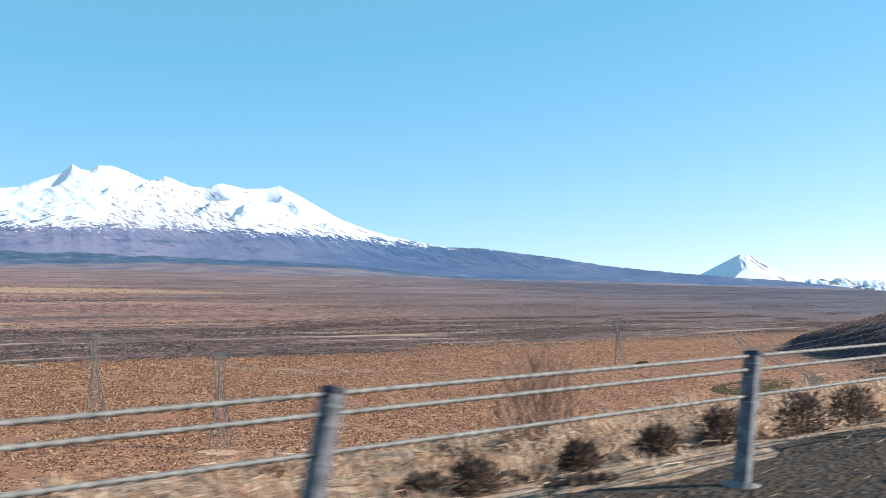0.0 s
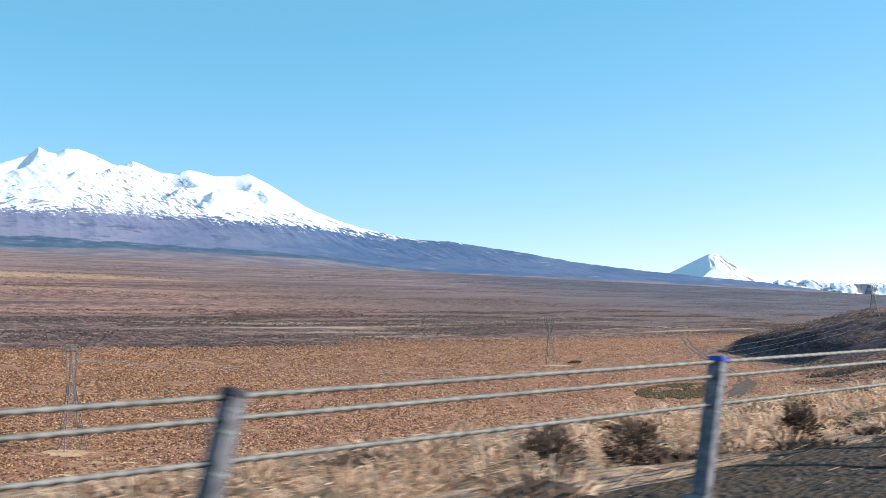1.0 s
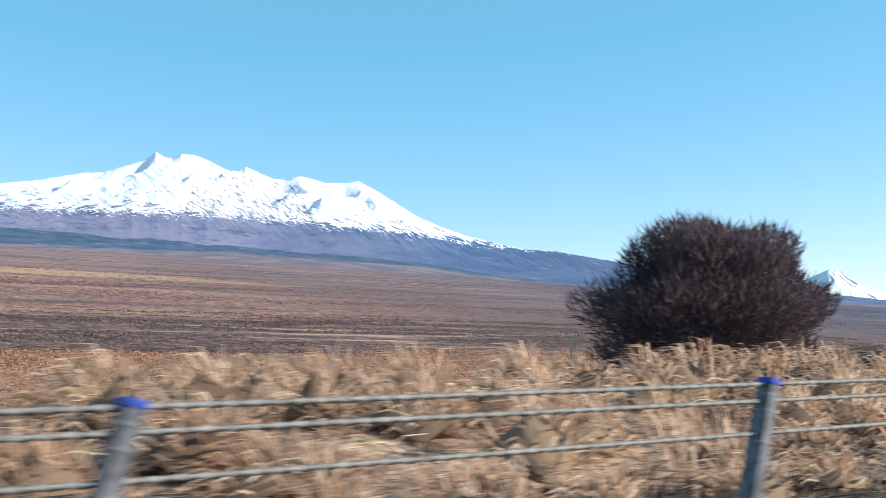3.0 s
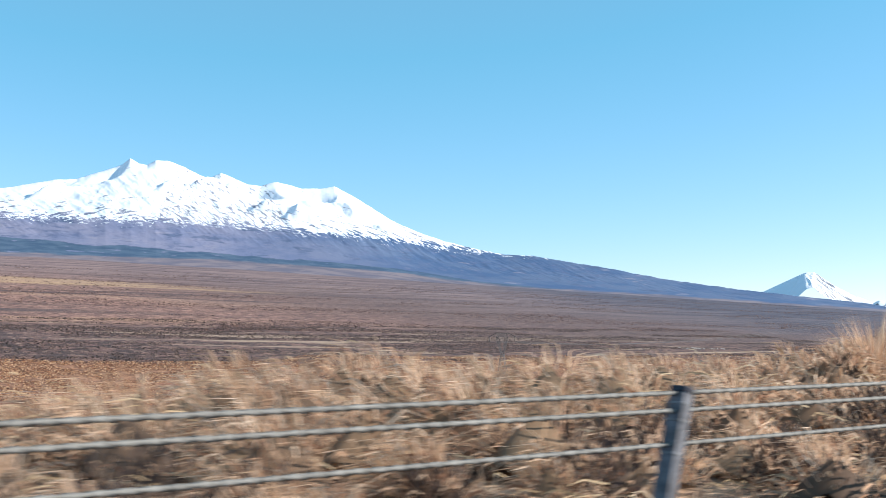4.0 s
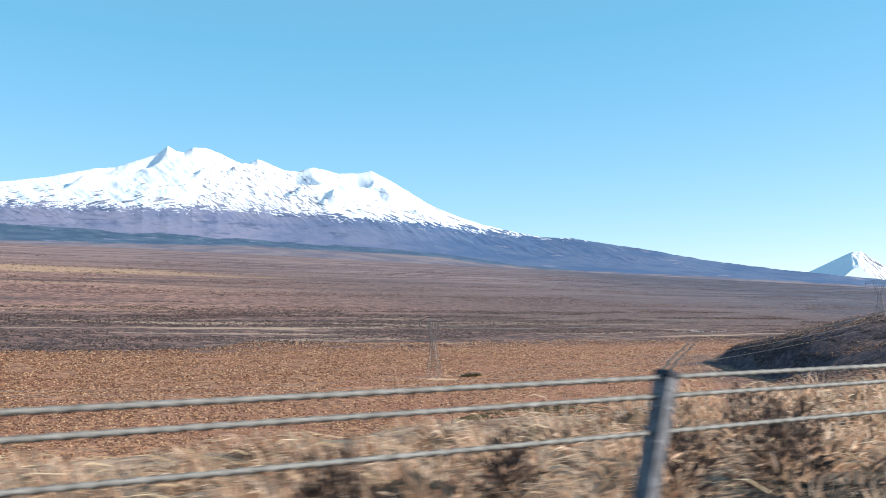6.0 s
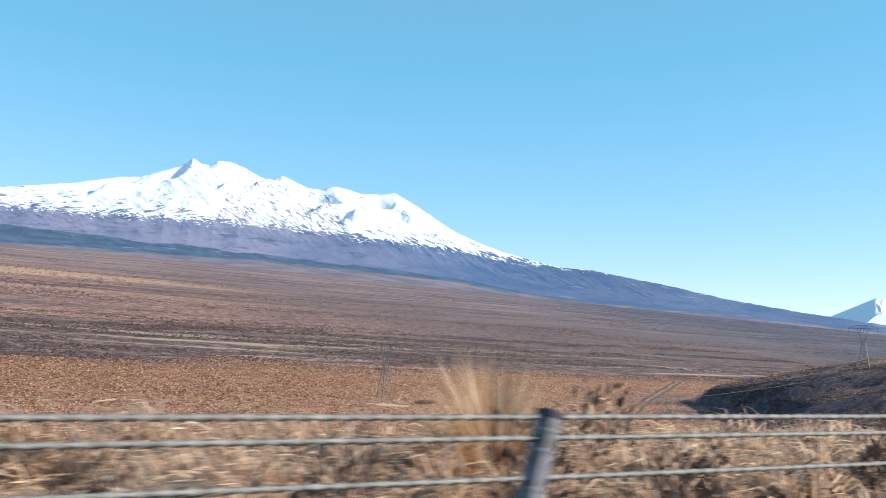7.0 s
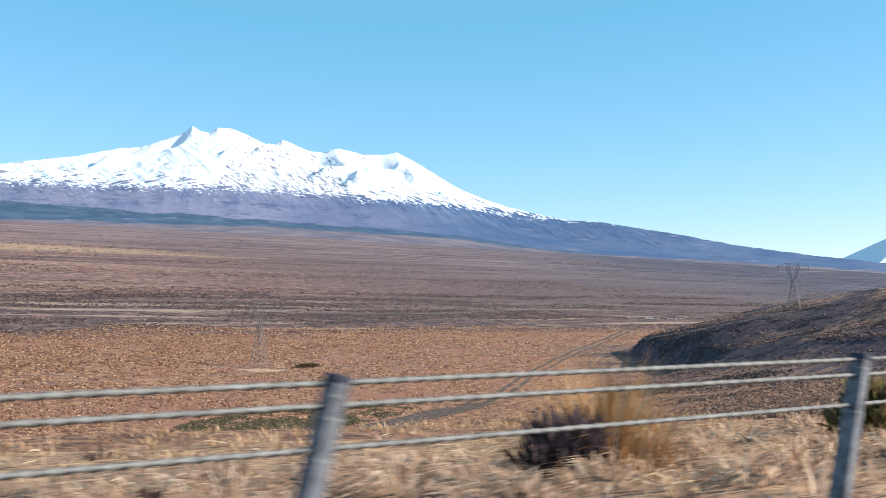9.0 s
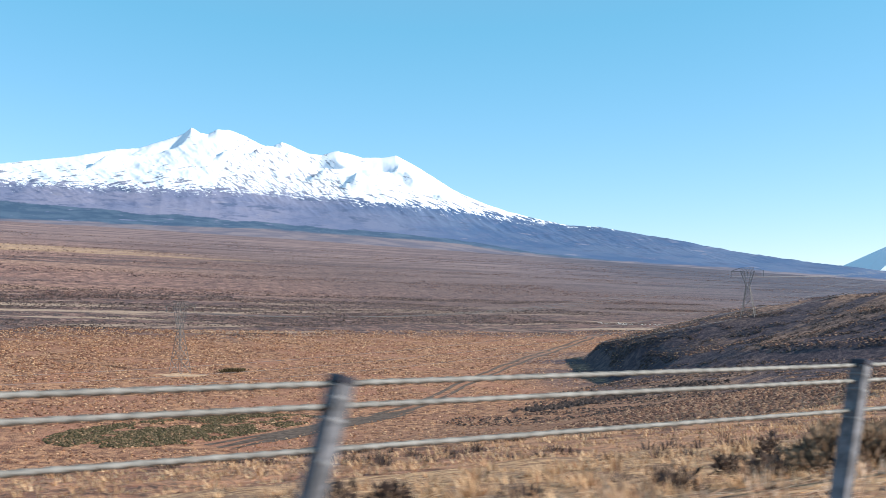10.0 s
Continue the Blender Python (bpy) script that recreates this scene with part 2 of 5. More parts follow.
    # stronger blue haze tint far out on the right
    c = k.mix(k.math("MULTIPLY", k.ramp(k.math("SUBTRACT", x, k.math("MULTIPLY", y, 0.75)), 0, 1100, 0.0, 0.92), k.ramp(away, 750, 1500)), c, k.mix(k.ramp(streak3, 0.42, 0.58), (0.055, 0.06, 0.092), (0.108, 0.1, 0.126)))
    stipple = k.noise(p, 0.5, 4, 0.7)
    open_ = k.math("MULTIPLY", k.ramp(edge, 400, 470), k.ramp(away, 2600, 1500))
    c = k.mix(k.math("MULTIPLY", open_, k.ramp(stipple, 0.54, 0.62, 0.0, 0.6)), c, (0.07, 0.045, 0.044))
    c = k.mix(k.math("MULTIPLY", open_, k.ramp(stipple, 0.43, 0.36, 0.0, 0.5)), c, (0.5, 0.34, 0.24))
    # the spur's dark heath and scrub; faces turned from the sun get shade as colour
    sx = k.ramp(k.math("SUBTRACT", x, k.math("MULTIPLY", k.math("MAXIMUM", k.math("SUBTRACT", y, 175.0), 0.0), 0.6)), 455, 495)
    sy = k.ramp(y, 352, 318)
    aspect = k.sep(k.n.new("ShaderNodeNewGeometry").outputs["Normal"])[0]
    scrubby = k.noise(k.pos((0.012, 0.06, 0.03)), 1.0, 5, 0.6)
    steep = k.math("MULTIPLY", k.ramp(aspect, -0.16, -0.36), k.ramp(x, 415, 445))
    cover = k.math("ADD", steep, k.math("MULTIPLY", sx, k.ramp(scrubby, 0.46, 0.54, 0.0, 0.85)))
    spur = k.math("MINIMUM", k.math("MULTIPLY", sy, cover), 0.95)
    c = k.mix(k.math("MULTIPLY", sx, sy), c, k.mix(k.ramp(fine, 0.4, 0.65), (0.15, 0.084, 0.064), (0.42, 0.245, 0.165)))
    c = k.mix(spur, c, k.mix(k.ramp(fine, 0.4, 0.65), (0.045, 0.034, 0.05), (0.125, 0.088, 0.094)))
    k.bump(k.math("ADD", k.math("MULTIPLY", fine, 1.0), k.math("MULTIPLY", grain, 0.5)), 0.7, 0.9)
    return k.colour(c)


def mountain_material():
    k = Nodes("snow_and_rock", 0.8)
    p = k.pos()
    xyz = k.sep(p)
    lay = k.n.new("ShaderNodeAttribute")
    lay.attribute_name = "lay_of_slope"
    arc, depth, lift = k.sep(lay.outputs["Vector"])

    def along(du, dv, slant, detail=5, rough=0.62, distort=0.4, depth=depth):
        """Noise drawn out along the slope: du metres along it, dv metres down it."""
        v = k.n.new("ShaderNodeCombineXYZ")
        k.put(v.inputs[0], k.math("MULTIPLY", k.math("SUBTRACT", arc, k.math("MULTIPLY", depth, slant)), 1 / du))
        k.put(v.inputs[1], k.math("MULTIPLY", k.math("ADD", depth, k.math("MULTIPLY", arc, slant)), 1 / dv))
        return k.noise(v.outputs[0], 1.0, detail, rough, distort)

    big = k.noise(p, 0.005, 6, 0.6)
    fine = k.noise(p, 0.022, 7, 0.68)
    sheet = along(75, 13, 0.0)
    steep = along(38, 11, -0.75)
    dots = k.noise(k.pos((0.11, 0.11, 0.2)), 1.0, 4, 0.7)
    # bare slopes with aerial haze in their colour: mauve under the peaks, deep blue along the far flank
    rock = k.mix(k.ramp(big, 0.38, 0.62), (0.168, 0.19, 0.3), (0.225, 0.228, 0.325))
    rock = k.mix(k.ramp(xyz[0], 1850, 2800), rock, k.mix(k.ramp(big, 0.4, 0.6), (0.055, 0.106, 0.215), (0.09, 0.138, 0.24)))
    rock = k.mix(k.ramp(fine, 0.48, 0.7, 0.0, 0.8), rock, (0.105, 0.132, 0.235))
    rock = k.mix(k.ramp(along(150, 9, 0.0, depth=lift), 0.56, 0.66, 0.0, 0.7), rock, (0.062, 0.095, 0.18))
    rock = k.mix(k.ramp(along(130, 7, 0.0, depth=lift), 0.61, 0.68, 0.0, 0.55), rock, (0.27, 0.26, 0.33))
    # plantation with clearings along the foot, its green turned blue for haze
    top = k.math("ADD", k.math("MULTIPLY", k.math("SUBTRACT", 3150.0, arc), 0.016), k.math("MULTIPLY", k.math("SUBTRACT", along(240, 30, 0.0, depth=lift), 0.5), 24.0))
    top = k.math("MAXIMUM", top, k.math("MULTIPLY", along(200, 30, 0.0, depth=lift), k.ramp(arc, 3900, 2700, 0.0, 20.0)))
    wood = k.math("MULTIPLY", k.ramp(k.math("SUBTRACT", top, lift), 0, 2.0), k.ramp(along(110, 4, 0.01, depth=lift), 0.66, 0.6))
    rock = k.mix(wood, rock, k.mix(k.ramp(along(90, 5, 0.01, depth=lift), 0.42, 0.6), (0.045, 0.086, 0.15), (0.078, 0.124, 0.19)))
    # heather apron where the plain climbs the foot, mauve from painted haze
    edge = k.math("ADD", lift, k.math("MULTIPLY", k.math("SUBTRACT", along(160, 12, 0.0, depth=lift), 0.5), 9.0))
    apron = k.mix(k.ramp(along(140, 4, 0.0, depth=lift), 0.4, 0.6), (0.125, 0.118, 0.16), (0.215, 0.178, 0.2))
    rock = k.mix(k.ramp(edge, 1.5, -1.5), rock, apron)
    # ragged snow line, falling slowly towards the long flank
    line = k.math("ADD", 529.0, k.math("MULTIPLY", xyz[0], -0.065))
    above = k.math("SUBTRACT", xyz[2], line)
    h = k.math("ADD", above, k.math("MULTIPLY", k.math("SUBTRACT", fine, 0.5), 110.0))
    h = k.math("ADD", h, k.math("MULTIPLY", k.math("SUBTRACT", sheet, 0.5), 230.0))
    h = k.math("ADD", h, k.math("MULTIPLY", k.math("SUBTRACT", steep, 0.5), 130.0))
    h = k.math("ADD", h, k.math("MULTIPLY", k.math("SUBTRACT", dots, 0.5), 70.0))
    # thin ribs and specks of rock through the snow, fewer higher up
    cut = k.ramp(above, -30, 190, 0.53, 0.65)
    h = k.math("SUBTRACT", h, k.math("MULTIPLY", k.ramp(k.math("SUBTRACT", sheet, cut), 0.0, 0.03), 300.0))
    cut2 = k.ramp(above, 0, 200, 0.52, 0.565)
    centre = k.math("MULTIPLY", k.ramp(arc, 2080, 2200), k.ramp(arc, 2640, 2500))
    h = k.math("SUBTRACT", h, k.math("MULTIPLY", k.math("MULTIPLY", k.ramp(k.math("SUBTRACT", steep, cut2), 0.0, 0.03), centre), 300.0))
    rock = k.mix(k.ramp(above, 10, 60), rock, (0.27, 0.285, 0.35))
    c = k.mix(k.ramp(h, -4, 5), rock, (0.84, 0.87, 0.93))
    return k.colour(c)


MAT_GROUND = ground_material()
MAT_MOUNTAIN = mountain_material()


def plain_material(name, colour, rough=0.6, metal=0.0, vary=0.25, scale=8.0):
    k = Nodes(name, rough, metal)
    n = k.noise(k.pos(), scale, 5, 0.6)
    dark = tuple(v * (1 - vary) for v in colour)
    light = tuple(min(1, v * (1 + vary)) for v in colour)
    return k.colour(k.mix(k.ramp(n, 0.35, 0.65), dark, light))


MAT_POST = plain_material("galvanised_post", (0.14, 0.14, 0.155), 0.65, 0.0, 0.35, 14)
MAT_CAP = plain_material("dark_plastic_cap", (0.035, 0.035, 0.05), 0.5)
MAT_CAP_BLUE = plain_material("blue_plastic_cap", (0.03, 0.07, 0.36), 0.5)
MAT_ROPE = plain_material("galvanised_rope", (0.235, 0.225, 0.21), 0.75, 0.0, 0.35, 40)
MAT_CLIP = plain_material("pale_steel_clip", (0.2, 0.2, 0.21), 0.6, 0.0, 0.25, 20)
MAT_CONCRETE = plain_material("pale_concrete", (0.2, 0.19, 0.19), 0.9, 0.0, 0.2, 12)
MAT_WHITE = plain_material("white_plastic", (0.75, 0.75, 0.74), 0.5, 0.0, 0.06, 6)
MAT_GREYWHITE = plain_material("dusty_white_plastic", (0.2, 0.21, 0.26), 0.6, 0.0, 0.1, 6)
MAT_RED = plain_material("faded_reflector", (0.22, 0.19, 0.22), 0.4, 0.0, 0.1, 6)
MAT_INSULATOR = plain_material("grey_insulator", (0.2, 0.2, 0.2), 0.5, 0.0, 0.1, 3)
MAT_STEEL = plain_material("grey_lattice_steel", (0.2, 0.185, 0.18), 0.6, 0.3, 0.15, 2)
MAT_WIRE = plain_material("aluminium_conductor", (0.3, 0.3, 0.3), 0.7, 0.0, 0.1, 2)

# ---------------------------------------------------------------- ground sheet
def graded(lo, hi, fine_lo, fine_hi, step, growth):
    mid = list(np.arange(fine_lo, fine_hi + step / 2, step))
    up, d = [fine_hi], step
    while up[-1] < hi:
        d *= growth
        up.append(up[-1] + d)
    down, d = [fine_lo], step
    while down[-1] > lo:
        d *= growth
        down.append(down[-1] - d)
    return np.array(down[::-1][:-1] + mid + up[1:])


def build_ground():
    xs = graded(-4600, 4900, -20, 320, 0.9, 1.03)
    ws = graded(-4600, 4800, -1.2, 9, 0.3, 1.035)
    X, Wd = np.meshgrid(xs, ws, indexing="ij")
    Y = line_y(X) * np.exp(-np.abs(Wd) / 400) + Wd
    Z = ground_z(X, Y)
    r = np.hypot(X - 135, Y)
    Z = Z - 60 * smooth(4300, 4900, r)
    me = mesh_np("ground", np.stack([X, Y, Z], -1).reshape(-1, 3), grid_faces(len(xs), len(ws)))
    shade_smooth(me)
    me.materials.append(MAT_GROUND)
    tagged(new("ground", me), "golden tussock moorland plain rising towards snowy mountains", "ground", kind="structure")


build_ground()


# ---------------------------------------------------------------- mountains
# elevation above which the foot of the mountain shows bare slopes tinted haze blue, by azimuth
APRON_AZ, APRON_EL = (6, 17.7, 24, 30.3, 38.8, 43.5, 48, 53, 60, 74), (0.076, 0.0752, 0.0717, 0.0688, 0.0572, 0.0453, 0.0382, 0.0317, 0.02, 0.0)

# shaded faces of the upper mountain, which look away from the sun: azimuth of the rib, place on the slope, width, reach, lean, steepness
FACES = ((26.0, 0.962, 0.6, 0.035, 8, 0.52), (29.7, 0.87, 0.85, 0.035, 11, 1.1), (33.45, 0.93, 0.9, 0.035, -7, 0.6), (32.7, 0.765, 0.8, 0.032, 6, 0.9), (34.35, 0.74, 0.75, 0.028, 6, 0.9),
         (36.4, 0.935, 0.85, 0.028, -4, 0.6), (37.0, 0.86, 0.45, 0.045, -3, 0.6), (23.4, 0.955, 0.7, 0.018, 20, 0.75), (22.1, 0.87, 0.7, 0.015, 24, 0.8), (31.0, 0.88, 0.3, 0.04, 9, 0.6),
         (27.9, 0.84, 0.4, 0.03, 12, 0.7), (38.6, 0.8, 0.4, 0.02, -10, 0.8))


def build_mountain():
    az = np.arange(6, 74, 0.05)
    dist = np.concatenate([np.linspace(3350, 3850, 26), np.linspace(3860, 4450, 105), np.linspace(4462, 4760, 14)])
    A, D = np.meshgrid(az, dist, indexing="ij")
    ar = np.radians(A)
    X, Y = 135 + D * np.sin(ar), D * np.cos(ar)
    base = plain_z(X, Y) - 6
    crest = crest_z(A) + 1.7 * fbm(A * 2.3, A * 0 + 0.5, 3, 12)
    t = np.clip((D - 3450) / 1000.0, 0, 1)
    foot = plain_z(135 + 3450 * np.sin(ar), 3450 * np.cos(ar)) - 6
    soft = sum(crest_z(A + o) for o in (-2.4, -1.2, 0, 1.2, 2.4)) / 5
    prof = 0.42 * t + 0.58 * t ** 2
    mid = sum(crest_z(A + o) for o in (-0.8, -0.4, 0, 0.4, 0.8)) / 5
    fall = (crest_z(A - 0.8) - crest_z(A + 0.8)) / (1.6 * 77)
    Z = foot + (soft - foot) * prof + (mid - soft) * smooth(0.72, 1.0, t) + (crest - mid) * smooth(0.93, 1.0, t)
    Z = np.where(D <= 4450, Z, crest - 0.9 * (D - 4450))
    Z = np.where(D < 3450, base, Z)
    high = np.clip((crest - foot) / 420.0, 0.05, 1)
    arc = A * 77.0
    for rib, place, width, reach, lean, dip in FACES:
        d = A - rib - lean * (t - place) + 0.16 * vnoise(D / 26, A * 1.3, 5) + 0.05 * vnoise(D / 7, A * 6, 6)
        if place < 0.9:      # a rib that stands out of the open slope
            rise = np.where(d < 0, np.clip(1 + d / width, 0, 1), 1 - smooth(0, 3.2 * width, d))
            Z = Z + (0.45 + 0.3 * dip) * 77 * width * rise * np.exp(-np.abs((t - place) / reach) ** 4)
            continue
        cut = np.where(d > -width, np.clip(-d / width, 0, 1), 1 - smooth(-width, -3.4 * width, d))
        Z = Z - (dip + 0.5 * np.clip(fall, 0, 0.6)) * 77 * width * cut * np.exp(-np.abs((t - place) / reach) ** 4) * (1 - smooth(0.97, 1.0, t))
    env = smooth(0.2, 0.6, t) * (1 - 0.85 * smooth(0.88, 1.0, t))
    gully = fbm(arc / 120 + 0.5 * vnoise(arc / 220, D / 260, 2), D / 500, 5, 7, 0.5, True)
    rough = fbm(arc / 80, D / 70, 5, 17, 0.5)
    diag = fbm((arc + 0.5 * D) / 48, (D - 0.4 * arc) / 170, 4, 47, 0.55, True)
    Z = Z + high * env * (1.6 * gully + 2.6 * rough + 2.8 * diag) * (0.35 + 0.65 * smooth(0.45, 0.75, t))
    me = mesh_np("snowy_mountain", np.stack([X, Y, Z], -1).reshape(-1, 3), grid_faces(len(az), len(dist)))
    shade_smooth(me)
    lift = (Z / D - np.interp(A, APRON_AZ, APRON_EL)) * 2000
    lay = me.attributes.new("lay_of_slope", "FLOAT_VECTOR", "POINT")
    lay.data.foreach_set("vector", np.stack([arc, soft - Z, lift], -1).astype(np.float32).ravel())
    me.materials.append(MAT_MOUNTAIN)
    tagged(new("snowy_mountain", me), "broad snow-covered volcano with several peaks and lower slopes tinted haze blue", "mountain", kind="structure")


def build_cone():
    az = np.arange(55, 72, 0.05)
    dist = np.linspace(4550, 4880, 60)
    A, D = np.meshgrid(az, dist, indexing="ij")
    ar = np.radians(A)
    X, Y = 135 + D * np.sin(ar), D * np.cos(ar)
    da = (A - 59.6) * 83.0
    dd = D - 4770
    # a sharp rib parts the shaded face from the sunlit one
    da = da + 5 * vnoise(dd / 45, 0.5, 6) + 2.5 * vnoise(dd / 9, 0.5, 7)
    far = np.maximum(da - 29, 0)
    r = np.hypot(da, dd)
    cone = 231 - np.where(da < 0, np.hypot(0.45 * da, 4) - 4, 0.05 * da + 0.74 * far - 0.00085 * np.clip(far, 0, 400) ** 2) - 0.34 * np.abs(dd) - np.where(da < 0, 0.3 * np.minimum(np.abs(dd), -1.5 * da), 0)
    flank = 110 - 0.1 * np.abs(da - 269) + 8 * fbm(A * 1.6, D / 90, 4, 3) - 0.5 * np.abs(dd)
    ang = np.arctan2(dd, da)
    rill = 3.0 * fbm(ang * 6.0, r / 300, 3, 9, 0.6, True) * smooth(5, 60, r) * smooth(0, 14, da)
    Z = np.maximum(cone + rill, flank)
    me = mesh_np("snowy_cone", np.stack([X, Y, Z], -1).reshape(-1, 3), grid_faces(len(az), len(dist)))
    shade_smooth(me)
    k = Nodes("cone_snow", 0.8)
    n = k.noise(k.pos(), 0.05, 5, 0.6)
    c = k.mix(k.ramp(n, 0.22, 0.34), (0.3, 0.33, 0.42), (0.86, 0.88, 0.93))
    # bare rills that run down from the summit
    q = k.sep(k.pos())
    ex, ey = k.math("SUBTRACT", q[0], 4264.0), k.math("SUBTRACT", q[1], 2389.0)
    u = k.math("SUBTRACT", k.math("MULTIPLY", ex, 0.5), k.math("MULTIPLY", ey, 0.866))
    v = k.math("ADD", k.math("MULTIPLY", ex, 0.866), k.math("MULTIPLY", ey, 0.5))
    fan = k.n.new("ShaderNodeCombineXYZ")
    k.put(fan.inputs[0], k.math("MULTIPLY", k.math("DIVIDE", v, k.math("ADD", k.math("MAXIMUM", u, 0.0), 14.0)), 5.0))
    k.put(fan.inputs[1], k.math("MULTIPLY", u, 0.012))
    bare = k.math("MULTIPLY", k.ramp(k.noise(fan.outputs[0], 1.0, 4, 0.6), 0.5, 0.56), k.ramp(u, 2, 12))
    me.materials.append(k.colour(k.mix(k.math("MULTIPLY", bare, 0.9), c, (0.1, 0.12, 0.17))))
    tagged(new("snowy_cone", me), "steep snow-covered volcanic cone with a shaded flank", "mountain", kind="structure")


build_mountain()
build_cone()

# ---------------------------------------------------------------- wire rope barrier
ROPE_Z = (0.72, 0.644, 0.5)
POST_S = [3.0 * k for k in range(-3, 56)] + [3.0 * k + 0.29 for k in range(56, 71)] + [3.0 * k - 0.477 for k in range(72, 102)]
BLUE_CAPS = (33, 78, 81, 84, 87, 90)
LEAN = 17.0     # degrees by which the posts lean along the road


def box(bm, size, m):
    r = bmesh.ops.create_cube(bm, size=1.0, matrix=m @ Matrix.Diagonal((*size, 1)))
    return r["verts"]


def bevel(bm, width):
    bmesh.ops.bevel(bm, geom=bm.edges[:], offset=width, segments=1, affect="EDGES")


def build_post(cap_material, cap_label):
    post = empty("barrier_post")
    bm = bmesh.new()
    # folded channel: web towards the road, two flanges, lips
    box(bm, (0.058, 0.006, 0.76), pose(0, -0.037, 0.375))
    for sx in (-1, 1):
        box(bm, (0.006, 0.078, 0.76), pose(sx * 0.0285, 0.002, 0.375))
        box(bm, (0.016, 0.005, 0.76), pose(sx * 0.021, 0.041, 0.375))
    part("post_body", bm, MAT_POST, post)
    bm = bmesh.new()
    box(bm, (0.068, 0.092, 0.03), pose(0, 0.002, 0.762))
    bevel(bm, 0.006)
    box(bm, (0.092, 0.03, 0.012), pose(0, 0.002, 0.748))
    part("cap", bm, cap_material, post, cap_label)
    for hz in ROPE_Z:
        bm = bmesh.new()
        box(bm, (0.066, 0.088, 0.014), pose(0, 0.002, hz - 0.02))
        bevel(bm, 0.003)
        part("rope_clip", bm, MAT_CLIP, post, "pale steel clip under a rope")
    bm = bmesh.new()
    bmesh.ops.create_cone(bm, cap_ends=True, segments=14, radius1=0.115, radius2=0.1, depth=0.05, matrix=pose(0, 0, 0.012))
    part("footing", bm, MAT_CONCRETE, post, "pale concrete footing")
    tagged(post, "galvanised steel post of the wire rope barrier", "barrier post", group="barrier posts")
    return post


def post_pose(s):
    x, y, z, h = line_at(s - 0.72 * math.tan(radians(LEAN)))
    return pose(x, y, z, 0, LEAN, math.degrees(h))


def build_rope(hz, phase):
    """A laid rope: a three-lobed section that twists along the line."""
    s = np.arange(-8, 300, 0.035)
    x, y, z, h = line_at(s)
    k = 6
    a = np.arange(k) * 2 * np.pi / k
    r = np.where(np.arange(k) % 2 == 0, 0.0138, 0.0078)
    ang = a[None, :] + (s * 2 * np.pi / 0.25 + phase)[:, None]
    across, up = np.cos(ang) * r, np.sin(ang) * r
    V = np.stack([x[:, None] - across * np.sin(h)[:, None], y[:, None] + across * np.cos(h)[:, None], (z + hz)[:, None] + up], -1).reshape(-1, 3)
    n = len(s)
    i = (np.arange(n - 1)[:, None] * k + np.arange(k)[None, :]).ravel()
    j = (np.arange(n - 1)[:, None] * k + (np.arange(k)[None, :] + 1) % k).ravel()
    me = mesh_np("barrier_rope", V, np.stack([i, j, j + k, i + k], 1))
    shade_smooth(me)
    me.materials.append(MAT_ROPE)
    tagged(new("barrier_rope", me), "taut galvanised steel wire rope of the roadside barrier", "wire rope", group="barrier ropes")


def build_barrier():
    first = build_post(MAT_CAP, "dark plastic post cap")
    blue = build_post(MAT_CAP_BLUE, "bright blue plastic post cap")
    tagged(blue, "galvanised steel barrier post with a bright blue cap")
    used = set()
    for s in POST_S:
        proto = blue if any(abs(s - b) < 0.1 for b in BLUE_CAPS) else first
        if proto in used:
            copy_thing(proto, post_pose(s))
        else:
            proto.matrix_world = post_pose(s)
            used.add(proto)
    for i, hz in enumerate(ROPE_Z):
        build_rope(hz, 2.1 * i)


build_barrier()


# ---------------------------------------------------------------- edge marker posts
def marker(x, d, height, lean, twist, label):
    y = float(line_y(x)) - d
    p = empty("edge_marker", pose(x, y, float(ground_z(x, y)) - 0.02, 0, lean, twist))
    bm = bmesh.new()
    box(bm, (0.1, 0.022, height), pose(0, 0, height / 2))
    bevel(bm, 0.006)
    part("blade", bm, MAT_WHITE if lean > 25 else MAT_GREYWHITE, p)
    for side, zc in ((-1, 0.8), (1, 0.8)):
        bm = bmesh.new()
        box(bm, (0.07, 0.004, 0.1), pose(0, side * 0.0135, zc * height))
        part("reflector", bm, MAT_RED, p, "sun-bleached pinkish reflector strip")
    tagged(p, label, "road marker", group="edge markers")


marker(34.92, 0.62, 0.95, 22, 12, "slim dusty white edge marker post beside the barrier")
marker(159.55, 0.62, 0.98, 20, 12, "slim dusty white edge marker post beside the barrier")
marker(208.88, 0.5, 0.98, 15, 12, "slim dusty white edge marker post beside the barrier")
marker(259.2, 0.25, 0.95, 27, 8, "bright white edge marker post leaning far over")


# ---------------------------------------------------------------- pylons
def strut(bm, a, b, r):
    a, b = Vector(a), Vector(b)
    d = b - a
    m = Matrix.Translation((a + b) / 2) @ d.to_track_quat("Z", "Y").to_matrix().to_4x4()
    box(bm, (r, r, d.length), m)


def lattice_leg(bm, a0, a1, b0, b1, n, r):
    """Zigzag bracing between two members."""
    a0, a1, b0, b1 = Vector(a0), Vector(a1), Vector(b0), Vector(b1)
    for i in range(n):
        p, q = a0.lerp(a1, i / n), b0.lerp(b1, (i + 1) / n)
        if i % 2:
            p, q = b0.lerp(b1, i / n), a0.lerp(a1, (i + 1) / n)
        strut(bm, p, q, r)


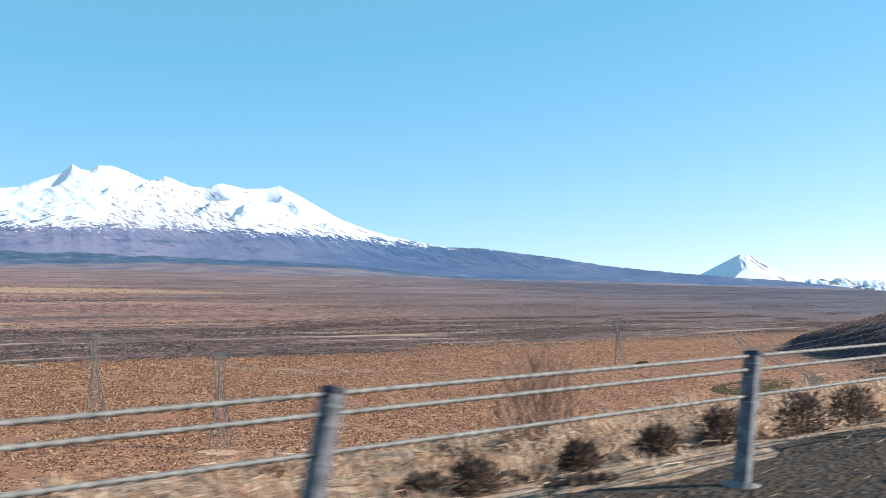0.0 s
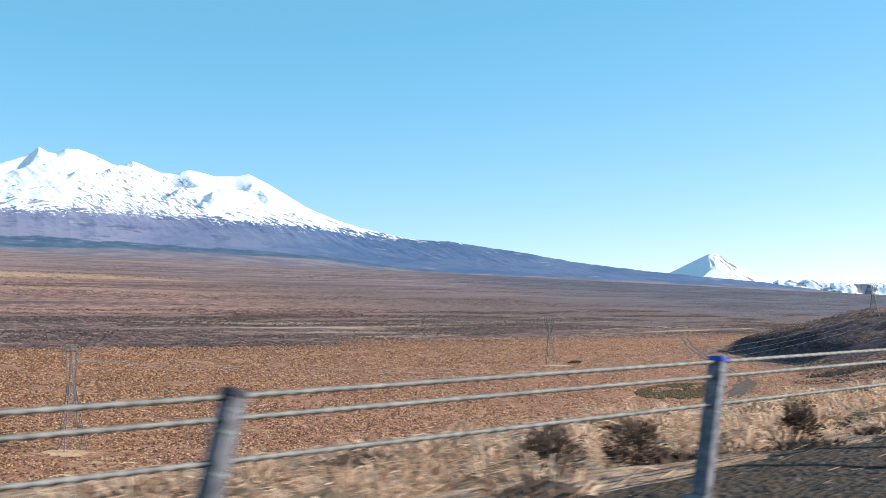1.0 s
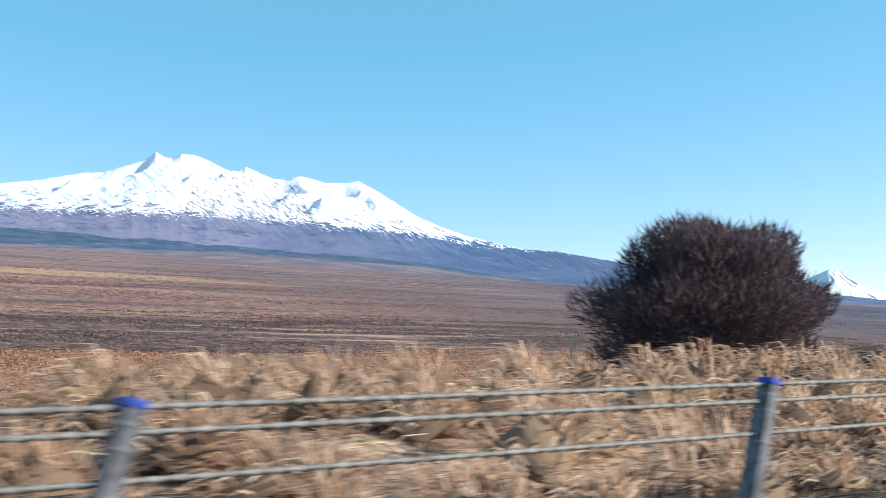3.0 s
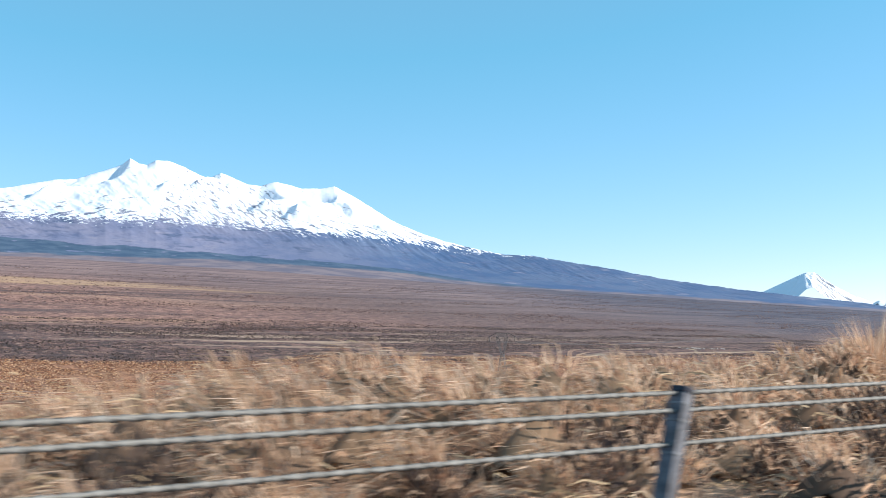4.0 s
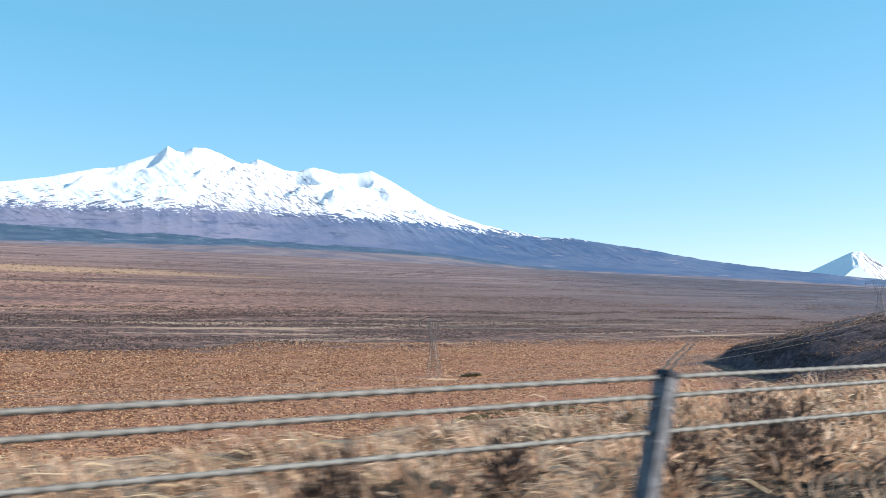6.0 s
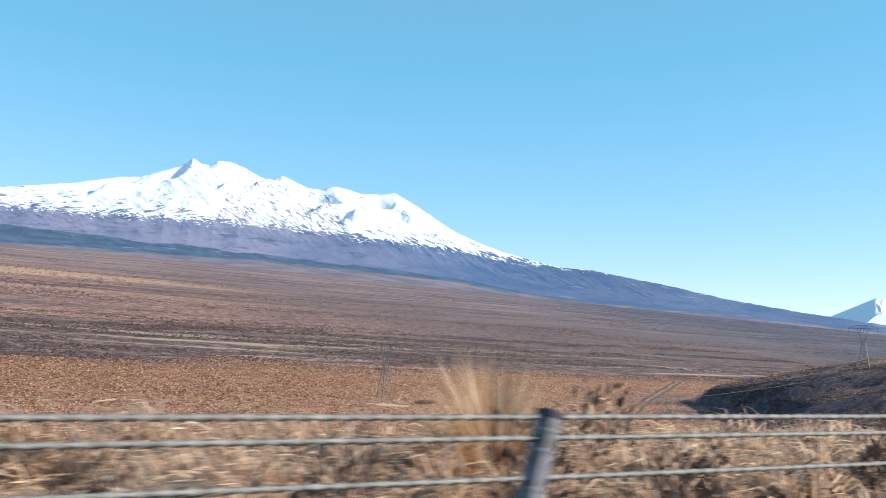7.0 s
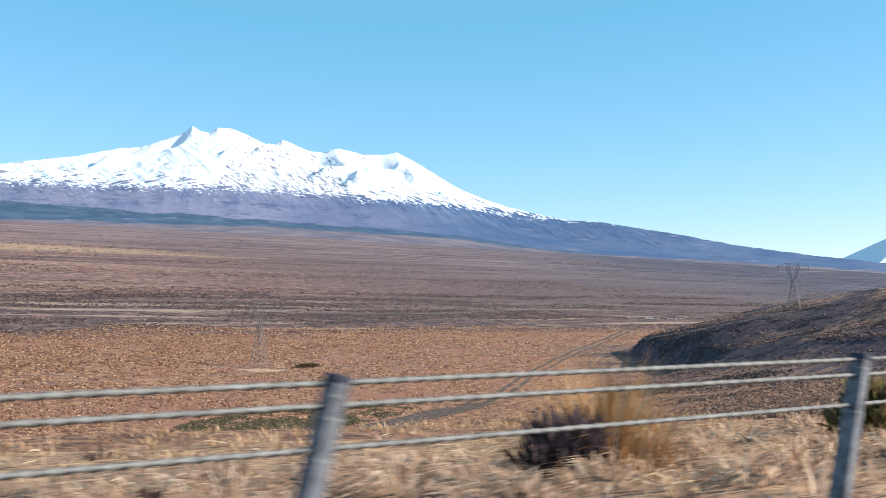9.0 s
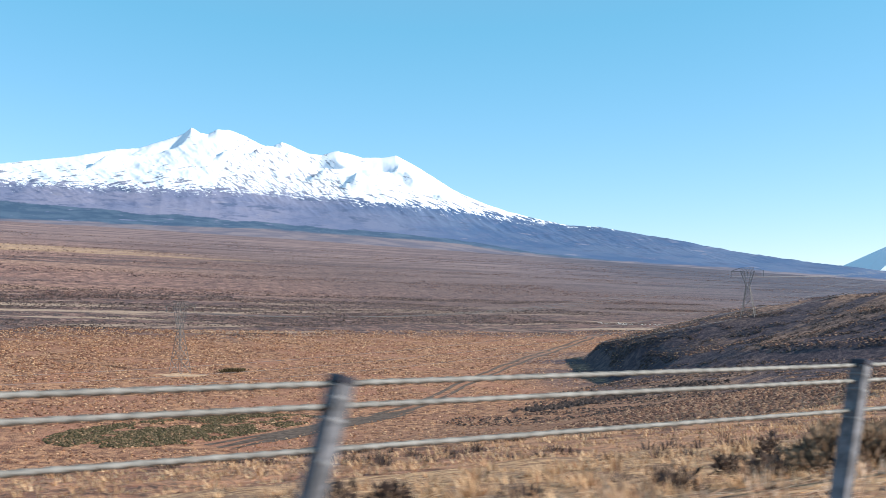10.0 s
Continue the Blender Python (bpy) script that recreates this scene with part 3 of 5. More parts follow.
def pylon(x, y, height, turn, arm, sink=0.3):
    p = empty("pylon", pose(x, y, float(ground_z(x, y)) - sink, 0, 0, turn))
    h = height + sink
    r = 0.13
    waist = 0.62 * h
    half = lambda z: 2.3 - (2.3 - 0.6) * min(1, z / waist)
    cs = [(-1, -1), (1, -1), (1, 1), (-1, 1)]
    for sx, sy in cs:
        bm = bmesh.new()
        strut(bm, (sx * half(0), sy * half(0), 0), (sx * half(waist), sy * half(waist), waist), r)
        part("leg", bm, MAT_STEEL, p)
    bm = bmesh.new()
    zs = [0, 0.2 * h, 0.36 * h, 0.47 * h, 0.55 * h, waist]
    for z0, z1 in zip(zs, zs[1:]):
        a, b = half(z0), half(z1)
        for (sx, sy), (tx, ty) in zip(cs, cs[1:] + cs[:1]):
            strut(bm, (sx * a, sy * a, z0), (tx * b, ty * b, z1), r * 0.55)
            strut(bm, (tx * a, ty * a, z0), (sx * b, sy * b, z1), r * 0.55)
            strut(bm, (sx * b, sy * b, z1), (tx * b, ty * b, z1), r * 0.6)
    part("bracing", bm, MAT_STEEL, p)
    z1 = 0.93 * h
    fork = 0.42 * arm
    for sx in (-1, 1):
        bm = bmesh.new()
        for sy in (-0.55, 0.55):
            strut(bm, (sx * 0.6, sy, waist), (sx * fork, sy, z1), r * 0.75)
            strut(bm, (sx * 0.2, sy, waist), (sx * (fork - 1.1), sy, z1), r * 0.6)
            lattice_leg(bm, (sx * 0.6, sy, waist), (sx * fork, sy, z1), (sx * 0.2, sy, waist), (sx * (fork - 1.1), sy, z1), 6, r * 0.45)
        part("fork_arm", bm, MAT_STEEL, p)
    bm = bmesh.new()
    for sy in (-0.5, 0.5):
        strut(bm, (-arm, sy, z1), (arm, sy, z1), r * 0.75)
        strut(bm, (-arm, sy, z1 + 0.1), (-fork, sy, h), r * 0.55)
        strut(bm, (arm, sy, z1 + 0.1), (fork, sy, h), r * 0.55)
        strut(bm, (-fork, sy, h), (fork, sy, h), r * 0.7)
        lattice_leg(bm, (-fork, sy, z1), (fork, sy, z1), (-fork, sy, h), (fork, sy, h), 10, r * 0.45)
    part("crossarm", bm, MAT_STEEL, p)
    for sx in (-0.96 * arm, 0, 0.96 * arm):
        bm = bmesh.new()
        strut(bm, (sx, 0, z1), (sx, 0, z1 - 1.7), 0.13)
        part("insulator", bm, MAT_INSULATOR, p, "grey insulator string")
    tagged(p, "grey steel lattice pylon standing on the tussock plain", "pylon", group="pylons")
    m = p.matrix_world.copy()
    return [m @ Vector((sx, 0, z1 - 1.7)) for sx in (-0.96 * arm, 0, 0.96 * arm)]


TIPS = [pylon(*row) for row in [(138.2, 252.5, 22.5, 78, 4.6), (142.3, 205.5, 21.3, 78, 5.4), (411, 293, 21.0, -62, 5.2), (584, 224, 16.2, -60, 5.4)]]
tagged(bpy.data.objects["pylon.003"], "grey steel lattice pylon on the dark spur above the plain")


def conductor(a, b, sag, thick=0.045):
    cu = bpy.data.curves.new("conductor", "CURVE")
    cu.dimensions = "3D"
    cu.bevel_depth = thick
    cu.bevel_resolution = 0
    sp = cu.splines.new("POLY")
    n = 24
    sp.points.add(n)
    for i in range(n + 1):
        t = i / n
        p = Vector(a).lerp(Vector(b), t)
        sp.points[i].co = (p.x, p.y, p.z - sag * 4 * t * (1 - t), 1)
    cu.materials.append(MAT_WIRE)
    tagged(new("conductor", cu), "thin sagging power line conductor between the pylons", "power line", group="conductors")


for i in range(3):
    conductor(TIPS[2][i], TIPS[3][i], 6.0, 0.028)
    conductor(TIPS[3][i], (900.0, 318.0 - 7 * i, 30.0), 5.0, 0.028)
    conductor(TIPS[1][i], (630.0 + 4 * i, 205.0 - 5 * i, 8.5), 15.5 + 1.8 * i, 0.021)

# ---------------------------------------------------------------- road, shoulder, track
def strip(name, xs, lo, hi, n, material_, lift, label, ragged=0.0, kind="structure"):
    """A ribbon on the ground along the barrier between the offsets lo and hi."""
    t = np.linspace(0, 1, n)
    X = np.repeat(xs[:, None], n, 1)
    edge = ragged * fbm(xs / 1.7, xs * 0 + 0.5, 4, 61)
    Wd = lo + ((hi if np.ndim(hi) == 0 else hi[:, None]) + edge[:, None] - lo) * t[None, :]
    Y = line_y(X) + Wd
    Z = ground_z(X, Y) + lift
    me = mesh_np(name, np.stack([X, Y, Z], -1).reshape(-1, 3), grid_faces(len(xs), n))
    shade_smooth(me)
    me.materials.append(material_)
    return tagged(new(name, me), label, name.replace("_", " "), kind=kind)


def gravel_material():
    k = Nodes("roadside_gravel", 0.95)
    p = k.pos()
    v = k.voronoi(p, 24, "Color")
    n = k.noise(p, 5, 5, 0.6)
    grey = k.mix(k.sep(v)[0], (0.014, 0.012, 0.012), (0.1, 0.08, 0.068))
    c = k.mix(k.ramp(n, 0.4, 0.62), grey, (0.075, 0.053, 0.038))
    k.b.inputs["Specular IOR Level"].default_value = 0.08
    k.bump(k.voronoi(p, 24), 0.9, 0.03)
    return k.colour(c)


def asphalt_material():
    k = Nodes("worn_asphalt", 0.9)
    p = k.pos()
    c = k.mix(k.noise(p, 60, 3), (0.035, 0.035, 0.037), (0.08, 0.08, 0.08))
    c = k.mix(k.ramp(k.noise(p, 0.7, 4), 0.5, 0.7), c, (0.06, 0.058, 0.055))
    k.bump(k.noise(p, 90, 2), 0.4, 0.01)
    return k.colour(c)


MAT_GRAVEL = gravel_material()
strip("gravel_shoulder", np.arange(-30, 330, 0.25), -2.6, 0.75 - 1.0 * smooth(240, 256, np.arange(-30, 330, 0.25)) - 1.2 * smooth(250, 268, np.arange(-30, 330, 0.25)), 16, MAT_GRAVEL, 0.03, "grey-brown gravel shoulder under the wire rope barrier", 0.35)
strip("road", np.arange(-120, 396, 2.0), -10.5, -2.55, 10, asphalt_material(), 0.02, "worn grey asphalt road along the barrier")

k_ = Nodes("matted_dead_grass", 0.95)
_n = k_.noise(k_.pos((1.0, 2.2, 1.0)), 3.2, 6, 0.7)
_c = k_.mix(k_.ramp(_n, 0.38, 0.62), (0.19, 0.122, 0.088), (0.55, 0.375, 0.255))
k_.bump(_n, 0.9, 0.08)
_g = k_.mix(k_.ramp(_n, 0.4, 0.6), (0.22, 0.115, 0.068), (0.56, 0.34, 0.185))     # the open slope is more golden
_c = k_.mix(k_.ramp(k_.sep(k_.pos())[0], 236, 256), _c, _g)
MAT_THATCH = k_.colour(k_.mix(k_.ramp(k_.noise(k_.pos(), 0.9, 4, 0.6), 0.5, 0.7), _c, (0.24, 0.14, 0.09)))
strip("grass_verge", np.arange(-30, 330, 0.4), -1.5, 9.5, 30, MAT_THATCH, 0.016, "matted dead straw covering the roadside verge", 0.5)
MAT_RUT = plain_material("track_dirt", (0.1, 0.07, 0.054), 0.95, 0, 0.35, 0.8)
MAT_PALE = plain_material("pale_trodden_grass", (0.46, 0.29, 0.18), 0.95, 0, 0.25, 0.9)
TRACK = [(372, 190), (394, 197), (416, 207), (438, 218), (456, 230), (475, 246), (498, 264), (524, 284), (555, 307), (587, 330), (628, 357), (659, 378), (690, 402)]


def build_track():
    t = np.linspace(0, len(TRACK) - 1, 260)
    i = np.arange(len(TRACK))
    px, py = np.interp(t, i, [p[0] for p in TRACK]), np.interp(t, i, [p[1] for p in TRACK])
    for _ in range(12):
        px[1:-1], py[1:-1] = (px[:-2] + px[1:-1] + px[2:]) / 3, (py[:-2] + py[1:-1] + py[2:]) / 3
    px, py = px + 0.7 * vnoise(t * 2.2, t * 0, 3), py + 0.7 * vnoise(t * 2.2, t * 0 + 5, 4)
    dx, dy = np.gradient(px), np.gradient(py)
    L = np.hypot(dx, dy)
    nx, ny = -dy / L, dx / L
    track = empty("dirt_track")
    for off in (-1.6, 1.6):
        wide = 0.7 + 0.2 * vnoise(t * 6, t * 0 + off, 8)
        cols = []
        for e in (-1, 0, 1):
            X, Y = px + nx * (off + e * wide), py + ny * (off + e * wide)
            cols.append(np.stack([X, Y, ground_z(X, Y) + (0.06 if e else 0.02)], 1))
        V = np.stack(cols, 1).reshape(-1, 3)
        me = mesh_np("wheel_rut", V, grid_faces(len(t), 3))
        me.materials.append(MAT_RUT)
        new("wheel_rut", me).parent = track
    tagged(track, "twin grey wheel ruts of a vehicle track crossing tussock", "track", kind="structure")


build_track()


def patch(name, cx, cy, rx, ry, material_, label, seed, turn=0.0):
    a = np.linspace(0, 2 * np.pi, 64, endpoint=False)
    rr = np.linspace(0.02, 1, 12)
    A, R = np.meshgrid(a, rr, indexing="ij")
    wob = 1 + 0.35 * fbm(np.cos(A) * 2 + seed, np.sin(A) * 2, 4, seed)
    U, W = rx * R * wob * np.cos(A), ry * R * wob * np.sin(A)
    X, Y = cx + U * math.cos(turn) - W * math.sin(turn), cy + U * math.sin(turn) + W * math.cos(turn)
    Z = ground_z(X, Y) + 0.07
    V = np.stack([X, Y, Z], -1).reshape(-1, 3)
    f = grid_faces(64, 12)
    wrap = np.stack([63 * 12 + np.arange(11), np.arange(11), np.arange(11) + 1, 63 * 12 + np.arange(11) + 1], 1)
    me = mesh_np(name, V, np.concatenate([f, wrap]))
    me.materials.append(material_)
    tagged(new(name, me), label, "bare ground", kind="structure")


patch("trodden_ground", 140, 203, 4.5, 3.5, MAT_PALE, "pale trodden grass round a pylon's foot", 3)
patch("trodden_ground", 409, 288, 7, 4, MAT_PALE, "pale trodden grass round a pylon's foot", 5)
patch("gully_bed", 410, 203, 34, 3.6, MAT_RUT, "grey dried stream bed in the tussock", 8, 0.42)

# ---------------------------------------------------------------- grass and shrubs
rng = np.random.default_rng(11)


def blades(c, h, r, m, width, spread=1.0, sway=0.0):
    """Curved tapering leaves, m to each clump at the points c; heights h and radii r a clump."""
    n = len(c)
    c, h, r = np.repeat(c, m, 0), np.repeat(h, m), np.repeat(r, m)
    k = n * m
    phi = rng.uniform(0, 2 * np.pi, k)
    u = rng.random(k)
    out = np.stack([np.cos(phi), np.sin(phi), np.zeros(k)], 1)
    base = c + out * (r * 0.45 * np.sqrt(u))[:, None]
    L = h * rng.uniform(0.7, 1.25, k)
    th = spread * (0.1 + 1.05 * u * rng.uniform(0.5, 1.2, k))
    out = out + np.array([-sway, sway * 0.3, 0])
    side = np.stack([-out[:, 1], out[:, 0], np.zeros(k)], 1) * (width * rng.uniform(0.6, 1.3, k))[:, None] * 0.5
    up = np.array([0, 0, 1.0])
    mid = base + (out * np.sin(th * 0.6)[:, None] + up * np.cos(th * 0.6)[:, None]) * (0.55 * L)[:, None]
    tip = mid + (out * np.sin(th * 1.5)[:, None] + up * np.cos(th * 1.5)[:, None]) * (0.5 * L)[:, None]
    V = np.stack([base - side, base + side, mid - side * 0.8, mid + side * 0.8, tip], 1).reshape(-1, 3)
    i = np.arange(k) * 5
    F = np.concatenate([np.stack([i, i + 1, i + 3], 1), np.stack([i, i + 3, i + 2], 1), np.stack([i + 2, i + 3, i + 4], 1)])
    return V, F


def sprays(c, size, axis, radii, m, length, width):
    """Short leafy sprays filling an ellipsoid, thicker towards its skin."""
    v = rng.normal(size=(m, 3))
    v /= np.linalg.norm(v, axis=1)[:, None]
    v[:, 2] = np.where(v[:, 2] < -0.6, -v[:, 2], v[:, 2])
    rad = rng.random(m) ** 0.4
    lump = 1 + 0.12 * np.sin(v[:, 0] * 5 + 1.3 * size) * np.cos(v[:, 1] * 6 - size) + 0.12 * np.sin(v[:, 2] * 9)
    p = np.array(c) + v * rad[:, None] * np.array(radii) * lump[:, None]
    d = v * 0.55 + np.array(axis) + rng.normal(size=(m, 3)) * 0.35
    d /= np.linalg.norm(d, axis=1)[:, None]
    s = np.cross(d, rng.normal(size=(m, 3)))
    s /= np.linalg.norm(s, axis=1)[:, None]
    L = length * rng.uniform(0.5, 1.4, m)
    w = (width * rng.uniform(0.6, 1.3, m))[:, None] * s
    V = np.stack([p - 0.3 * w, p + 0.3 * w, p + d * (0.5 * L)[:, None] + w, p + d * (0.5 * L)[:, None] - w, p + d * L[:, None]], 1).reshape(-1, 3)
    i = np.arange(m) * 5
    F = np.concatenate([np.stack([i, i + 1, i + 2], 1), np.stack([i, i + 2, i + 3], 1), np.stack([i + 3, i + 2, i + 4], 1)])
    return V, F


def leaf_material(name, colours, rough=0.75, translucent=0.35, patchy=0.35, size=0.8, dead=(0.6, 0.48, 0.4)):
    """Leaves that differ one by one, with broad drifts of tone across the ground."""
    k = Nodes(name, rough)
    r = k.scatter()
    c = colours[0]
    n = len(colours)
    for i, col in enumerate(colours[1:], 1):
        c = k.mix(k.ramp(r, (i - 0.35) / n, (i + 0.15) / n), c, col)
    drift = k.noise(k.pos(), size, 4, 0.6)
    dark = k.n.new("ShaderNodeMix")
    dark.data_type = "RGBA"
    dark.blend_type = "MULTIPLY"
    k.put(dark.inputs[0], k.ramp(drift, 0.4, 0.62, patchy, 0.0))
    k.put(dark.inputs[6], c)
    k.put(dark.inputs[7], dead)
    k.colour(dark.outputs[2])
    thin = k.n.new("ShaderNodeBsdfTranslucent")
    k.l.new(dark.outputs[2], thin.inputs["Color"])
    both = k.n.new("ShaderNodeMixShader")
    both.inputs[0].default_value = translucent
    k.l.new(k.b.outputs[0], both.inputs[1])
    k.l.new(thin.outputs[0], both.inputs[2])
    k.l.new(both.outputs[0], k.n["Material Output"].inputs["Surface"])
    return k.m


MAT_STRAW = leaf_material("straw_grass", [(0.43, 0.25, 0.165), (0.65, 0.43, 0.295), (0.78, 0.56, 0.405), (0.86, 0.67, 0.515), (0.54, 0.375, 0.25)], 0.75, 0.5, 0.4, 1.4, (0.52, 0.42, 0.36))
MAT_STALK = leaf_material("pale_stalks", [(0.6, 0.44, 0.27), (0.72, 0.56, 0.37), (0.82, 0.68, 0.48)])
MAT_GINGER = leaf_material("ginger_tussock", [(0.36, 0.17, 0.06), (0.52, 0.26, 0.1), (0.62, 0.38, 0.18), (0.66, 0.48, 0.27)])
MAT_TWIG = leaf_material("dark_twigs", [(0.06, 0.045, 0.056), (0.115, 0.084, 0.098), (0.185, 0.13, 0.135), (0.085, 0.072, 0.084)])
MAT_SCRUB = leaf_material("brown_scrub", [(0.06, 0.042, 0.04), (0.11, 0.076, 0.066), (0.18, 0.12, 0.095), (0.075, 0.058, 0.055)])
MAT_GREEN = leaf_material("yellow_green_bush", [(0.1, 0.085, 0.035), (0.19, 0.155, 0.055), (0.3, 0.25, 0.09), (0.16, 0.11, 0.06)])
MAT_BROOM = leaf_material("olive_scrub", [(0.08, 0.07, 0.033), (0.15, 0.12, 0.06), (0.3, 0.21, 0.125), (0.12, 0.09, 0.05)])
MAT_FARSCRUB = leaf_material("far_scrub", [(0.09, 0.058, 0.056), (0.15, 0.09, 0.08), (0.23, 0.135, 0.11)])
MAT_BLOND = leaf_material("blond_tufts", [(0.3, 0.16, 0.09), (0.5, 0.3, 0.165), (0.62, 0.41, 0.24), (0.7, 0.5, 0.32)])
MAT_PINK = leaf_material("dry_twig_tips", [(0.2, 0.12, 0.09), (0.32, 0.2, 0.15), (0.42, 0.27, 0.2)])
MAT_PINKBARK = plain_material("pale_brown_bark", (0.2, 0.13, 0.1), 0.9, 0, 0.3, 20)
MAT_PALEGINGER = leaf_material("pale_ginger_tussock", [(0.42, 0.22, 0.1), (0.58, 0.37, 0.2), (0.7, 0.5, 0.33), (0.76, 0.6, 0.44)])
MAT_DULL = leaf_material("dull_tufts", [(0.16, 0.105, 0.075), (0.27, 0.18, 0.12), (0.38, 0.265, 0.175)])
MAT_SHRUBLET = leaf_material("brown_shrublets", [(0.075, 0.052, 0.046), (0.13, 0.09, 0.072), (0.22, 0.15, 0.11), (0.1, 0.07, 0.062)])
MAT_SLOPE = leaf_material("slope_tufts", [(0.16, 0.086, 0.066), (0.31, 0.16, 0.105), (0.42, 0.24, 0.155), (0.52, 0.33, 0.22), (0.18, 0.1, 0.08)])
MAT_TUFT = leaf_material("golden_tufts", [(0.2, 0.095, 0.06), (0.36, 0.165, 0.09), (0.55, 0.29, 0.155), (0.74, 0.49, 0.3), (0.2, 0.092, 0.058)])


def stuff(name, V, F, material_, label, category):
    me = mesh_np(name, V, F)
    me.materials.append(material_)
    return tagged(new(name, me), label, category, kind="stuff")


def jitter_grid(x0, x1, w0, w1, cell):
    X, Wd = np.meshgrid(np.arange(x0, x1, cell), np.arange(w0, w1, cell), indexing="ij")
    X, Wd = X.ravel(), Wd.ravel()
    return X + rng.uniform(-0.5, 0.5, len(X)) * cell, Wd + rng.uniform(-0.5, 0.5, len(X)) * cell


# round heath shrublets in the front of the verge: place along the road, metres behind the barrier, radius
SHRUBLETS = [(4.8, 1.45, 0.15), (5.2, 1.45, 0.17), (6.2, 1.45, 0.15), (6.9, 1.31, 0.16), (7.8, 1.39, 0.2), (9.1, 1.44, 0.25), (10.0, 1.45, 0.25), (27.2, 1.45, 0.18), (28.1, 1.44, 0.22),
             (29.1, 1.45, 0.19), (29.8, 1.45, 0.23), (33.3, 1.44, 0.23), (34.2, 1.44, 0.22), (36.4, 1.45, 0.18), (54.6, 1.25, 0.17), (71.4, 1.43, 0.17), (126.6, 1.45, 0.18), (129.9, 1.15, 0.21),
             (142.4, 1.42, 0.22), (143.3, 0.97, 0.19), (213.2, 1.45, 0.16), (214.5, 1.45, 0.18), (215.4, 1.29, 0.2), (226.8, 1.44, 0.2), (228.7, 1.2, 0.18), (229.7, 1.11, 0.15), (231.4, 1.24, 0.21)]


def clear_of_shrublets(x, w, gap):
    """False where grass would cover a shrublet from the road."""
    ok = np.ones(len(x), bool)
    for sx, sw, r in SHRUBLETS:
        ok &= (np.abs(x - sx + 0.5 * np.clip(sw - w, 0, 2)) > r + gap) | (w > sw + 0.25) | (w < sw - 1.3)
    return ok


# height of the verge grass along the road
TALL = [(-20, 0.25), (40, 0.27), (60, 0.28), (78, 0.36), (84, 0.55), (100, 0.54), (120, 0.6), (134, 0.56), (140, 0.4), (150, 0.24), (165, 0.26), (180, 0.42), (200, 0.42),
        (206, 0.36), (213, 0.54), (230, 0.52), (240, 0.4), (250, 0.26), (262, 0.2), (330, 0.2)]


